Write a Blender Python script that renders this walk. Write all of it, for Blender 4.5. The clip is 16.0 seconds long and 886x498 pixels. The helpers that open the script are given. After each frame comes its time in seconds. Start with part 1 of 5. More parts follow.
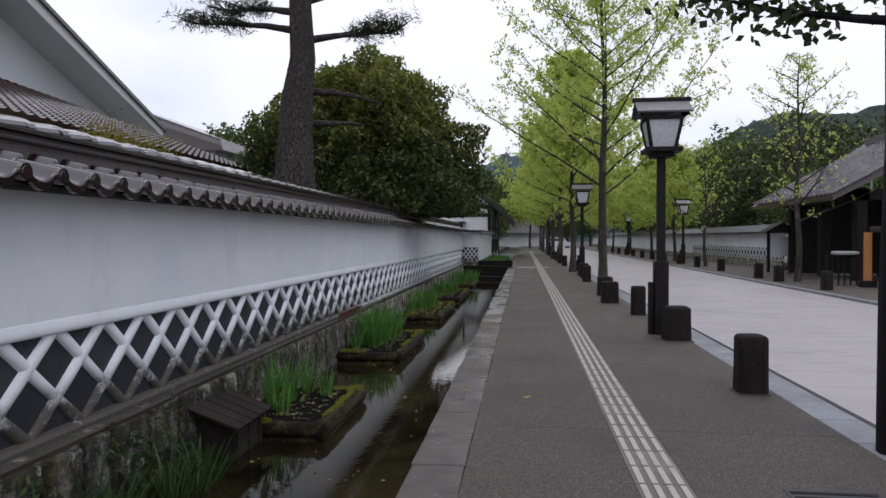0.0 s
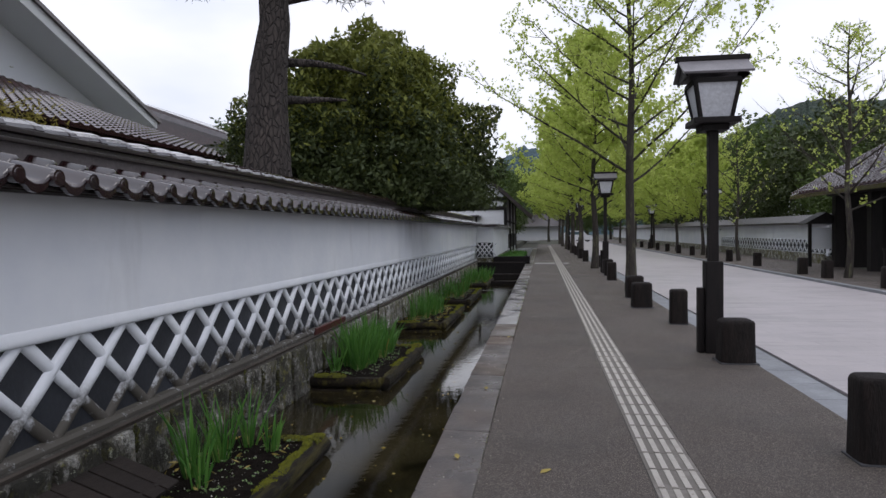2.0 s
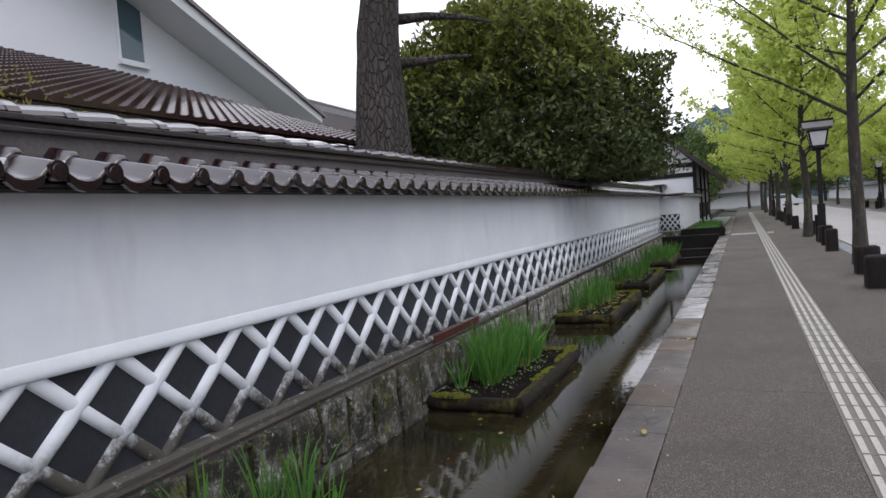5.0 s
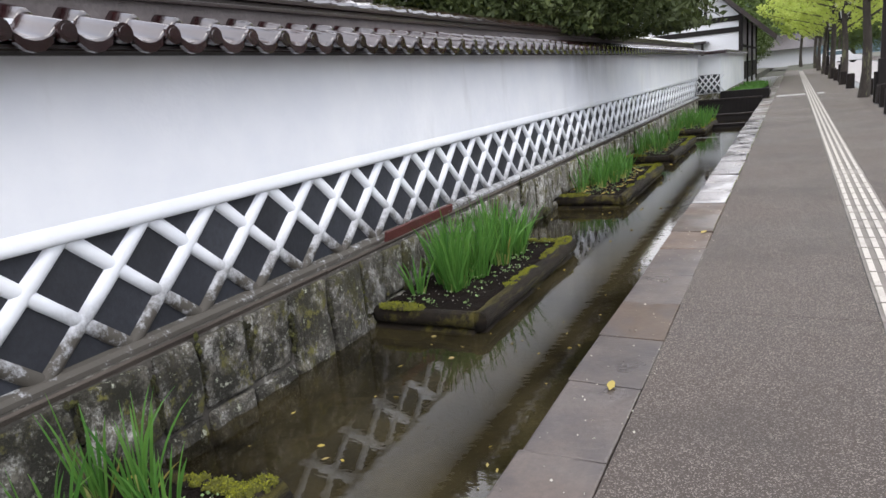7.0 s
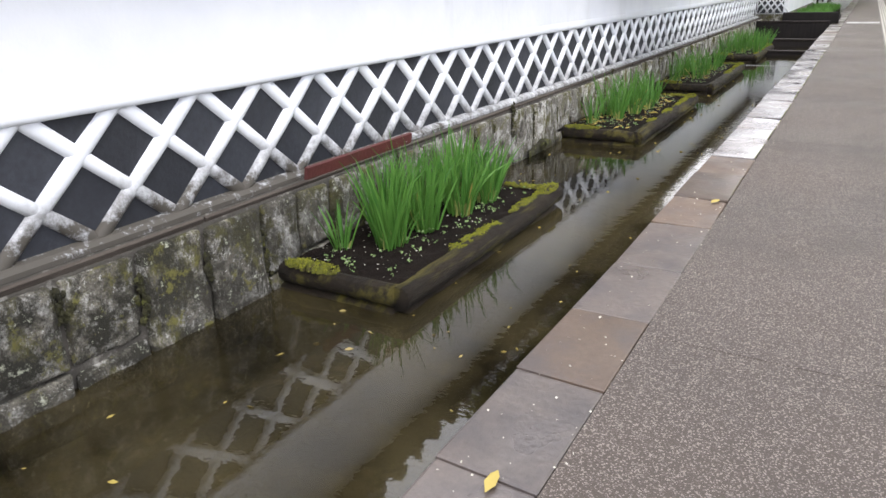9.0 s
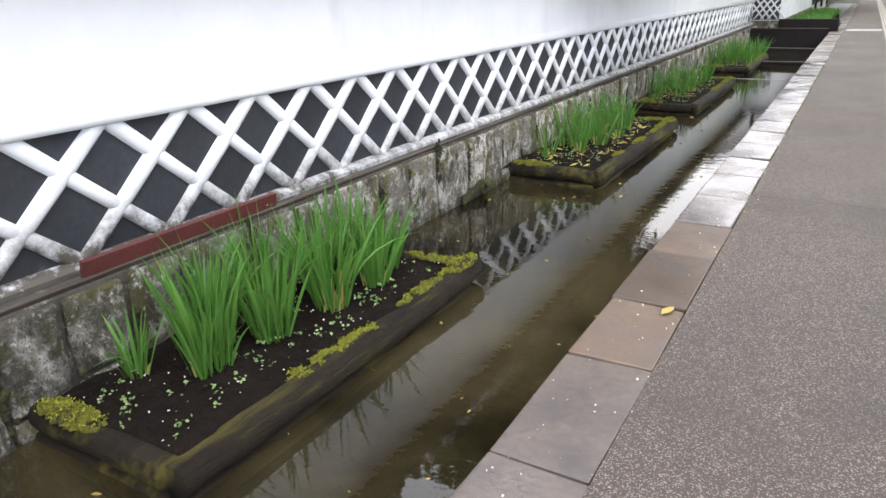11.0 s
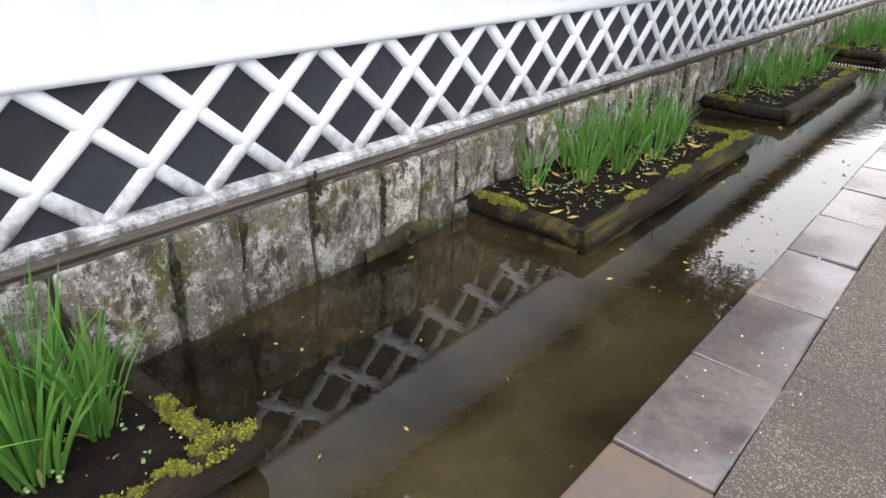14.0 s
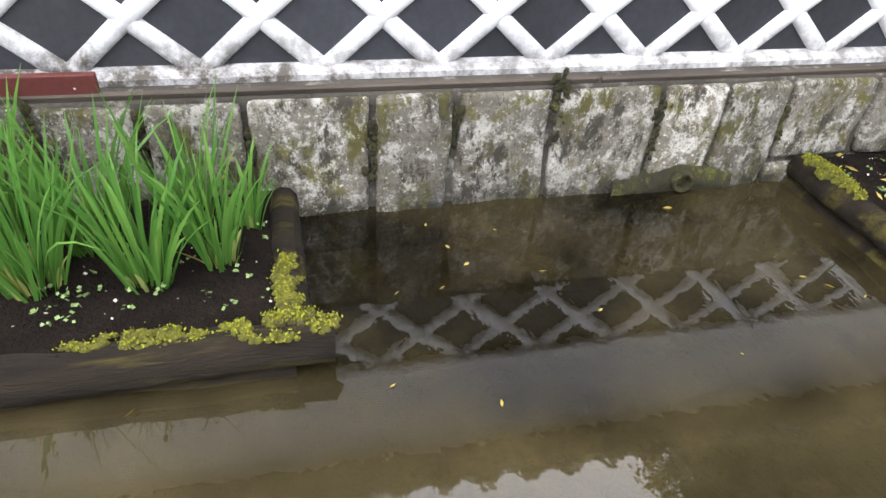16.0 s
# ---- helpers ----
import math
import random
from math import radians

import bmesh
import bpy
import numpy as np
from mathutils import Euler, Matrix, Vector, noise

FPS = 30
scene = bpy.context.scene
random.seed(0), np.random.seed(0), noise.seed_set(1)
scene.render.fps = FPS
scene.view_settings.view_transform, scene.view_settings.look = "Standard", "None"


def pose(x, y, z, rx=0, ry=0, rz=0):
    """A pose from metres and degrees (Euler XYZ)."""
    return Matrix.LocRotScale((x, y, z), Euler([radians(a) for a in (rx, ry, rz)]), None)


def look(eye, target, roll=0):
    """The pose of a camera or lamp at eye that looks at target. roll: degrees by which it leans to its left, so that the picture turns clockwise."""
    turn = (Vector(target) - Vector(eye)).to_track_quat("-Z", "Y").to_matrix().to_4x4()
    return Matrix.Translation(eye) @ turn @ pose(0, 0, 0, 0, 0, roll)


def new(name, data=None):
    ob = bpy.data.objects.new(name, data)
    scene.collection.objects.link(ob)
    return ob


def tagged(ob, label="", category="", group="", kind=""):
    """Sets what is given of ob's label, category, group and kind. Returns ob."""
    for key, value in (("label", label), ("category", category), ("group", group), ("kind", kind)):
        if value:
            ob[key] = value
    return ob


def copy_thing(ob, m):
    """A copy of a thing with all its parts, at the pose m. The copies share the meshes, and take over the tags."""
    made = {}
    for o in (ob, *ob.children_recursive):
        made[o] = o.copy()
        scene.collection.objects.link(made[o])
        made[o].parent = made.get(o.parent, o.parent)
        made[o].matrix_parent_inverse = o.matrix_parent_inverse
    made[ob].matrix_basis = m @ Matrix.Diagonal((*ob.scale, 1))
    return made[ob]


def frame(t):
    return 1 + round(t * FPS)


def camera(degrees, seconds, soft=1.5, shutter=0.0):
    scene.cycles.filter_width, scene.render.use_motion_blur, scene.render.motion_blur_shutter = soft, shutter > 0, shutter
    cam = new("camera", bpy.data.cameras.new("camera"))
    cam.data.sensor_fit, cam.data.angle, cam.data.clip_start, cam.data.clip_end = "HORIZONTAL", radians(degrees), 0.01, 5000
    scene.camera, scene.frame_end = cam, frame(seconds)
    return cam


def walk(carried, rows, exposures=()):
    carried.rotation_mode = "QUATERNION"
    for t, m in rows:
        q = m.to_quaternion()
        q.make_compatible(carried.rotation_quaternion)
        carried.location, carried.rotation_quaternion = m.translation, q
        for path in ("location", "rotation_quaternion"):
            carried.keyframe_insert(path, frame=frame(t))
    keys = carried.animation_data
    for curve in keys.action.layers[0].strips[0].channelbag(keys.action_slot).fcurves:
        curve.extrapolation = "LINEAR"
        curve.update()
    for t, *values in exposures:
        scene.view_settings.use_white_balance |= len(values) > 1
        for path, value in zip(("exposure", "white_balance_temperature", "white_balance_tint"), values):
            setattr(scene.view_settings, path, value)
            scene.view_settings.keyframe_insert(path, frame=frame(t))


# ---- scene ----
cam = camera(66.1, 16.0)
PATH = [
    (0, (-0.016, 0.138, 1.376), (-0.249, 2.124, 1.343), -0.1),
    (0.5, (-0.028, 0.629, 1.398), (-0.187, 2.62, 1.314), -1.6),
    (1, (0.036, 1.118, 1.412), (-0.216, 3.101, 1.347), 0.3),
    (1.5, (0.035, 1.618, 1.394), (-0.239, 3.599, 1.334), -0.5),
    (2, (0.012, 2.031, 1.403), (-0.275, 4.01, 1.354), -0.7),
    (2.5, (0.03, 2.202, 1.395), (-0.489, 4.131, 1.306), 1.1),
    (3, (0.023, 2.47, 1.382), (-0.683, 4.34, 1.304), -1.7),
    (3.5, (-0.021, 2.809, 1.368), (-0.73, 4.675, 1.237), -3.1),
    (3.7, (-0.002, 2.929, 1.409), (-0.737, 4.787, 1.327), -3.2),
    (5.8, (0.146, 4.524, 1.337), (-0.689, 6.338, 1.21), -4.3),
    (6, (0.144, 4.673, 1.328), (-0.708, 6.47, 1.117), -4.4),
    (6.5, (0.14, 5.019, 1.344), (-0.729, 6.797, 1.055), -4.3),
    (7, (0.191, 5.343, 1.324), (-0.716, 7.067, 0.871), -5.7),
    (7.5, (0.267, 5.636, 1.332), (-0.708, 7.252, 0.671), -5.3),
    (8, (0.236, 5.926, 1.307), (-0.78, 7.48, 0.563), -5.3),
    (8.5, (0.211, 6.262, 1.303), (-0.75, 7.841, 0.539), -4.5),
    (9, (0.203, 6.698, 1.287), (-0.761, 8.299, 0.576), -1.7),
    (9.5, (0.169, 7.059, 1.256), (-0.811, 8.663, 0.572), -2.2),
    (10, (0.121, 7.434, 1.265), (-0.81, 9.064, 0.576), -3.4),
    (10.2, (0.117, 7.592, 1.261), (-0.805, 9.226, 0.568), -3.8),
    (12.3, (0.041, 9.393, 1.515), (-0.998, 10.931, 0.773), 3.0),
    (12.5, (-0.032, 9.551, 1.524), (-1.077, 11.078, 0.766), 2.4),
    (13, (0.008, 9.925, 1.508), (-1.054, 11.422, 0.713), 1.6),
    (13.5, (-0.02, 10.379, 1.485), (-1.121, 11.866, 0.725), 3.3),
    (14, (-0.079, 10.719, 1.439), (-1.207, 12.115, 0.557), 2.4),
    (14.5, (-0.166, 11.02, 1.409), (-1.317, 12.242, 0.321), 2.9),
    (15, (-0.136, 11.243, 1.359), (-1.412, 12.227, 0.175), 7.0),
    (15.5, (-0.002, 11.473, 1.419), (-1.447, 12.092, 0.182), 3.9),
    (16, (-0.138, 11.661, 1.298), (-1.683, 12.092, 0.103), 4.4),
]
EXPOSURE = [(0.0, -0.42, 6300, 14), (2.5, -0.34, 6300, 14), (3.5, -0.18, 6300, 14), (6.0, 0.48, 6450, 13), (7.0, 0.92, 6550, 13), (8.0, 1.27, 6650, 13), (12.5, 1.38, 6650, 12), (14.0, 1.36, 6700, 12), (15.0, 1.28, 6750, 13), (16.0, 1.9, 6800, 13)]
walk(cam, [(t, look(eye, target, roll)) for t, eye, target, roll in PATH], EXPOSURE)

# ---- sky, sun ----
world = bpy.data.worlds.new("overcast_sky")
scene.world = world
world.use_nodes = True
wn, wl = world.node_tree.nodes, world.node_tree.links
wn.clear()
sky = wn.new("ShaderNodeTexSky")
sky.sky_type, sky.sun_disc = "NISHITA", False
sky.sun_elevation, sky.sun_rotation = radians(48), radians(200)
sky_dim = wn.new("ShaderNodeMix")
sky_dim.data_type, sky_dim.blend_type = "RGBA", "MULTIPLY"
sky_dim.inputs["Factor"].default_value = 1.0
sky_dim.inputs["B"].default_value = (0.12, 0.12, 0.12, 1)
coord = wn.new("ShaderNodeTexCoord")
cloud = wn.new("ShaderNodeTexNoise")
cloud.inputs["Scale"].default_value = 1.7
cloud.inputs["Detail"].default_value = 5.0
stretch = wn.new("ShaderNodeMapping")
stretch.inputs["Scale"].default_value = (1.0, 1.0, 2.6)
ramp = wn.new("ShaderNodeValToRGB")
ramp.color_ramp.elements[0].position, ramp.color_ramp.elements[0].color = 0.36, (0.66, 0.72, 0.83, 1)
ramp.color_ramp.elements[1].position, ramp.color_ramp.elements[1].color = 0.60, (1.0, 1.0, 1.02, 1)
cover = wn.new("ShaderNodeMix")
cover.data_type = "RGBA"
cover.inputs["Factor"].default_value = 0.86
back = wn.new("ShaderNodeBackground")
back.inputs["Strength"].default_value = 1.15
out = wn.new("ShaderNodeOutputWorld")
wl.new(coord.outputs["Generated"], stretch.inputs["Vector"])
wl.new(stretch.outputs["Vector"], cloud.inputs["Vector"])
wl.new(cloud.outputs["Fac"], ramp.inputs["Fac"])
wl.new(sky.outputs["Color"], sky_dim.inputs["A"])
wl.new(sky_dim.outputs["Result"], cover.inputs["A"])
wl.new(ramp.outputs["Color"], cover.inputs["B"])
# an overcast sky is brighter overhead than at the horizon
height = wn.new("ShaderNodeSeparateXYZ")
dome = wn.new("ShaderNodeMapRange")
dome.inputs["From Min"].default_value, dome.inputs["From Max"].default_value = 0.05, 1.0
dome.inputs["To Min"].default_value, dome.inputs["To Max"].default_value = 1.35, 2.0
wl.new(coord.outputs["Generated"], height.inputs["Vector"])
wl.new(height.outputs["Z"], dome.inputs["Value"])
wl.new(dome.outputs["Result"], back.inputs["Strength"])
wl.new(cover.outputs["Result"], back.inputs["Color"])
wl.new(back.outputs["Background"], out.inputs["Surface"])
sun_data = bpy.data.lights.new("sun", "SUN")
sun_data.energy, sun_data.angle, sun_data.color = 0.6, radians(25), (1.0, 0.97, 0.92)
sun = new("sun", sun_data)
sun.matrix_world = look((20, -10, 40), (0, 8, 0))

# ---- materials ----
def node_mat(name):
    m = bpy.data.materials.new(name)
    m.use_nodes = True
    nt = m.node_tree
    return m, nt, nt.nodes["Principled BSDF"]


def mixed(nt, fac, a, b, mode="MIX"):
    n = nt.nodes.new("ShaderNodeMix")
    n.data_type, n.blend_type = "RGBA", mode
    for socket, value in (("Factor", fac), ("A", a), ("B", b)):
        if isinstance(value, bpy.types.NodeSocket):
            nt.links.new(value, n.inputs[socket])
        elif socket == "Factor":
            n.inputs[socket].default_value = value
        else:
            n.inputs[socket].default_value = (*value, 1)
    return n.outputs["Result"]


def place_vec(nt, scale=(1, 1, 1)):
    g = nt.nodes.new("ShaderNodeNewGeometry")
    mp = nt.nodes.new("ShaderNodeMapping")
    mp.inputs["Scale"].default_value = scale
    nt.links.new(g.outputs["Position"], mp.inputs["Vector"])
    return mp.outputs["Vector"]


def noisy(nt, vec, scale, detail=4, lo=0.4, hi=0.6, rough=0.6):
    n = nt.nodes.new("ShaderNodeTexNoise")
    n.inputs["Scale"].default_value, n.inputs["Detail"].default_value = scale, detail
    n.inputs["Roughness"].default_value = rough
    nt.links.new(vec, n.inputs["Vector"])
    r = nt.nodes.new("ShaderNodeMapRange")
    r.inputs["From Min"].default_value, r.inputs["From Max"].default_value = lo, hi
    nt.links.new(n.outputs["Fac"], r.inputs["Value"])
    return r.outputs["Result"]


def speckle(nt, vec, scale, lo, hi):
    n = nt.nodes.new("ShaderNodeTexVoronoi")
    n.inputs["Scale"].default_value = scale
    nt.links.new(vec, n.inputs["Vector"])
    sep = nt.nodes.new("ShaderNodeSeparateColor")
    nt.links.new(n.outputs["Color"], sep.inputs["Color"])
    r = nt.nodes.new("ShaderNodeMapRange")
    r.inputs["From Min"].default_value, r.inputs["From Max"].default_value = lo, hi
    nt.links.new(sep.outputs["Red"], r.inputs["Value"])
    return r.outputs["Result"]


def bumped(nt, bsdf, height, strength, distance):
    b = nt.nodes.new("ShaderNodeBump")
    b.inputs["Strength"].default_value, b.inputs["Distance"].default_value = strength, distance
    nt.links.new(height, b.inputs["Height"])
    nt.links.new(b.outputs["Normal"], bsdf.inputs["Normal"])


def surf(name, c1, c2, rough=0.7, rough2=None, big=1.2, fine=45, scale=(1, 1, 1), bump=0.3, dist=0.01, rnd=0.0,
         patch=None, patch_scale=3.0, patch_lo=0.55, patch_hi=0.65, specks=None, speck_scale=90, spec=0.5, glaze=0.0):
    """A weathered surface: two tones at a large and a small scale, patches, specks, relief, and a shift by object."""
    m, nt, bsdf = node_mat(name)
    vec = place_vec(nt, scale)
    large = noisy(nt, vec, big, 4, 0.35, 0.65)
    small = noisy(nt, vec, fine, 5, 0.3, 0.7)
    col = mixed(nt, large, c1, c2)
    dark = mixed(nt, 0.55, col, tuple(0.45 * v for v in c1))
    col = mixed(nt, small, dark, col)
    if specks:
        col = mixed(nt, speckle(nt, vec, speck_scale, 0.72, 0.9), col, specks)
    if patch:
        col = mixed(nt, noisy(nt, vec, patch_scale, 6, patch_lo, patch_hi, 0.7), col, patch)
    if rnd:
        info = nt.nodes.new("ShaderNodeObjectInfo")
        r = nt.nodes.new("ShaderNodeMapRange")
        r.inputs["To Min"].default_value, r.inputs["To Max"].default_value = 1 - rnd, 1 + rnd
        nt.links.new(info.outputs["Random"], r.inputs["Value"])
        hs = nt.nodes.new("ShaderNodeHueSaturation")
        nt.links.new(r.outputs["Result"], hs.inputs["Value"])
        nt.links.new(col, hs.inputs["Color"])
        col = hs.outputs["Color"]
    nt.links.new(col, bsdf.inputs["Base Color"])
    bsdf.inputs["Specular IOR Level"].default_value = spec
    if glaze:
        bsdf.inputs["Coat Weight"].default_value, bsdf.inputs["Coat IOR"].default_value = glaze, 1.7
        bsdf.inputs["Coat Roughness"].default_value = 0.08
    if rough2 is None:
        bsdf.inputs["Roughness"].default_value = rough
    else:
        r = nt.nodes.new("ShaderNodeMapRange")
        r.inputs["To Min"].default_value, r.inputs["To Max"].default_value = rough, rough2
        nt.links.new(large, r.inputs["Value"])
        nt.links.new(r.outputs["Result"], bsdf.inputs["Roughness"])
    if bump:
        bumped(nt, bsdf, small, bump, dist)
    return m


def leaf_mat(name, c1, c2, rough=0.5, through_light=0.25):
    m, nt, bsdf = node_mat(name)
    g = nt.nodes.new("ShaderNodeNewGeometry")
    vec = place_vec(nt)
    col = mixed(nt, g.outputs["Random Per Island"], c1, c2)
    col = mixed(nt, noisy(nt, vec, 0.8, 3, 0.35, 0.65), col, tuple(0.6 * a + 0.4 * b for a, b in zip(c1, c2)))
    nt.links.new(col, bsdf.inputs["Base Color"])
    bsdf.inputs["Roughness"].default_value = rough
    bsdf.inputs["Specular IOR Level"].default_value = 0.3
    t = nt.nodes.new("ShaderNodeBsdfTranslucent")
    nt.links.new(col, t.inputs["Color"])
    mx = nt.nodes.new("ShaderNodeMixShader")
    mx.inputs["Fac"].default_value = through_light
    o = nt.nodes["Material Output"]
    nt.links.new(bsdf.outputs["BSDF"], mx.inputs[1])
    nt.links.new(t.outputs["BSDF"], mx.inputs[2])
    nt.links.new(mx.outputs["Shader"], o.inputs["Surface"])
    return m


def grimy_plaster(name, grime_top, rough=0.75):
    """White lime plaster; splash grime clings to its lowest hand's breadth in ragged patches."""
    m, nt, bsdf = node_mat(name)
    vec = place_vec(nt)
    col = mixed(nt, noisy(nt, vec, 0.9, 5, 0.32, 0.68), (0.75, 0.765, 0.79), (0.64, 0.665, 0.715))
    col = mixed(nt, noisy(nt, place_vec(nt, (1, 1, 0.25)), 2.2, 6, 0.58, 0.8), col, (0.60, 0.61, 0.63))
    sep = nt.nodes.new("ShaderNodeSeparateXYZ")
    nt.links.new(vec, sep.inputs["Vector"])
    # darker grey streaks between y 15 and 19, stronger towards the wall top
    streak_zone = None
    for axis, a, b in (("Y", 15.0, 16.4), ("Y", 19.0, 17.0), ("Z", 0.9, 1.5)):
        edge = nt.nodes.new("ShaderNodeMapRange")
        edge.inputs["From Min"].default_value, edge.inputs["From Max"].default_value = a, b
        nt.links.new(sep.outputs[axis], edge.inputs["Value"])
        if streak_zone is None:
            streak_zone = edge.outputs["Result"]
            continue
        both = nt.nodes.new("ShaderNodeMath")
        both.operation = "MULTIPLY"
        nt.links.new(streak_zone, both.inputs[0])
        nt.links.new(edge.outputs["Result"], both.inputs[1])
        streak_zone = both.outputs["Value"]
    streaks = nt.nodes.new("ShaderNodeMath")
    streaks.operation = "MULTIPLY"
    nt.links.new(streak_zone, streaks.inputs[0])
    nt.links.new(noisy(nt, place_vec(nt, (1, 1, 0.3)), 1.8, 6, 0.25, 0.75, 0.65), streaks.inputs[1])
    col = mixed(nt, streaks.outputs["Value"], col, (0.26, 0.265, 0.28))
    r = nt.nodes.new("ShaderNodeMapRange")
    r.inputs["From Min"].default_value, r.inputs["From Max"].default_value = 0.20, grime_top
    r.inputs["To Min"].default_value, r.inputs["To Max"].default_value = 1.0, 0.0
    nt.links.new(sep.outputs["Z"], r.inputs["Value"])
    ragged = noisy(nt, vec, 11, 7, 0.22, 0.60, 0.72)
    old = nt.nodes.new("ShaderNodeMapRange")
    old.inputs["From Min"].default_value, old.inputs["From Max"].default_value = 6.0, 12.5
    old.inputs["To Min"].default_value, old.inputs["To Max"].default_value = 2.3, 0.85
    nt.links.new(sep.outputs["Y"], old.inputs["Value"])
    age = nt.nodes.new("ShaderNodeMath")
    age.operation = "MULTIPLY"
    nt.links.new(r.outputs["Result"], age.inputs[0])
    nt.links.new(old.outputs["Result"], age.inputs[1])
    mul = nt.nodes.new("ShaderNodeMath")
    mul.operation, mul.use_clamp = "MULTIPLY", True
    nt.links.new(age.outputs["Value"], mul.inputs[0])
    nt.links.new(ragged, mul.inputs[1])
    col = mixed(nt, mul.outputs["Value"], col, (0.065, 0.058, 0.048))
    col = mixed(nt, noisy(nt, vec, 45, 5, 0.70, 0.85), col, (0.56, 0.55, 0.53))
    nt.links.new(col, bsdf.inputs["Base Color"])
    bsdf.inputs["Roughness"].default_value = rough
    bumped(nt, bsdf, noisy(nt, vec, 14, 6, 0.2, 0.8), 0.25, 0.008)
    return m


M = {}
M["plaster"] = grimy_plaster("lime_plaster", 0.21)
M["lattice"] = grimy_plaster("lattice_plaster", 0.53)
M["slate"] = surf("dark_wall_tile", (0.017, 0.019, 0.026), (0.027, 0.030, 0.038), 0.6, big=2, fine=30, bump=0.15, rnd=0.25, patch=(0.085, 0.085, 0.09), patch_lo=0.66, patch_hi=0.8)
M["rooftile"] = surf("glazed_roof_tile", (0.024, 0.0095, 0.0095), (0.014, 0.006, 0.007), 0.10, 0.20, big=3, fine=30, bump=0.10, rnd=0.3, patch=(0.05, 0.042, 0.04), patch_lo=0.70, patch_hi=0.85, patch_scale=9, spec=0.7, glaze=0.45)
M["farrooftile"] = surf("weathered_roof_tile", (0.050, 0.021, 0.022), (0.030, 0.014, 0.016), 0.12, 0.26, glaze=0.45, big=0.6, fine=20, bump=0.2, patch=(0.10, 0.09, 0.095), patch_lo=0.6, patch_hi=0.8)
M["noshi"] = surf("ridge_course", (0.026, 0.015, 0.014), (0.017, 0.011, 0.011), 0.35, big=1.5, fine=40, bump=0.2, patch=(0.09, 0.08, 0.075), patch_lo=0.64, patch_hi=0.8)
M["ledge"] = surf("ledge_concrete", (0.085, 0.076, 0.064), (0.030, 0.027, 0.022), 0.9, big=2.5, fine=40, bump=0.6, dist=0.01, patch=(0.30, 0.29, 0.26), patch_lo=0.55, patch_hi=0.7, patch_scale=6)
M["mortar"] = surf("ridge_mortar", (0.135, 0.118, 0.116), (0.085, 0.073, 0.072), 0.9, big=1.5, fine=30, bump=0.4)
M["paint"] = surf("worn_white_road_paint", (0.42, 0.41, 0.39), (0.30, 0.29, 0.27), 0.7, big=3, fine=40, bump=0.2, patch=(0.13, 0.115, 0.10), patch_lo=0.55, patch_hi=0.7)
M["moss"] = surf("moss", (0.19, 0.195, 0.016), (0.12, 0.115, 0.014), 1.0, big=7, fine=70, bump=1.0, dist=0.02, patch=(0.07, 0.06, 0.02), patch_scale=10)
M["timber"] = surf("wet_dark_timber", (0.030, 0.022, 0.014), (0.012, 0.009, 0.007), 0.65, big=5, fine=50, scale=(4, 0.4, 4), spec=0.2, bump=0.9, dist=0.015, patch=(0.095, 0.080, 0.018), patch_scale=2.2, patch_lo=0.50, patch_hi=0.66)
M["oldwood"] = surf("grey_weathered_board", (0.034, 0.026, 0.022), (0.018, 0.014, 0.012), 0.75, big=4, fine=40, scale=(3, 0.4, 3), bump=0.6, dist=0.008, rnd=0.2, spec=0.2)
M["batten"] = surf("bleached_batten", (0.105, 0.088, 0.074), (0.050, 0.040, 0.034), 0.85, big=3, fine=50, scale=(6, 0.5, 6), bump=0.6, dist=0.006, spec=0.2)
M["darkmoss"] = surf("damp_dark_moss", (0.050, 0.048, 0.012), (0.020, 0.018, 0.008), 1.0, big=9, fine=80, bump=1.0, dist=0.015, patch=(0.10, 0.105, 0.018), patch_scale=12)
M["redboard"] = surf("oxblood_painted_board", (0.105, 0.022, 0.020), (0.075, 0.018, 0.016), 0.6, big=4, fine=60, bump=0.2, patch=(0.14, 0.10, 0.09), patch_lo=0.68, patch_hi=0.75)
M["soil"] = surf("dark_soil", (0.014, 0.010, 0.008), (0.026, 0.019, 0.015), 1.0, big=6, fine=60, bump=1.0, dist=0.03, spec=0.1)
M["pave"] = surf("exposed_aggregate_pavement", (0.080, 0.062, 0.050), (0.056, 0.043, 0.035), 0.8, 0.62, big=0.7, fine=190, bump=0.8, dist=0.006, specks=(0.225, 0.190, 0.165), speck_scale=230, patch=(0.048, 0.040, 0.034), patch_scale=0.6, patch_lo=0.5, patch_hi=0.75)
M["kerb"] = surf("wet_kerb_stone", (0.100, 0.084, 0.076), (0.112, 0.085, 0.070), 0.22, 0.62, big=1.3, fine=35, bump=0.3, dist=0.004, rnd=0.14, patch=(0.050, 0.042, 0.041), patch_scale=3.2, patch_lo=0.46, patch_hi=0.68)
M["kerbbrown"] = surf("brown_kerb_stone", (0.105, 0.070, 0.047), (0.085, 0.058, 0.042), 0.3, 0.65, big=1.7, fine=35, bump=0.2, dist=0.004, rnd=0.3, patch=(0.060, 0.046, 0.040), patch_scale=3.5, patch_lo=0.46, patch_hi=0.66)
m, nt, bsdf = node_mat("tactile_block")
vec = place_vec(nt)
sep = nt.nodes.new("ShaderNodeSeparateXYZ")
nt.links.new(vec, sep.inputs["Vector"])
# colour by height: pale rib tops, darker bed between the ribs
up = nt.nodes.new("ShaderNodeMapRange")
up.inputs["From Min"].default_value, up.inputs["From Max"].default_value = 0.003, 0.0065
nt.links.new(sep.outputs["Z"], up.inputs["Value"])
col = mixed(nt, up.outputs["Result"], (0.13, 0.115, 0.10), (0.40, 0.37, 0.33))
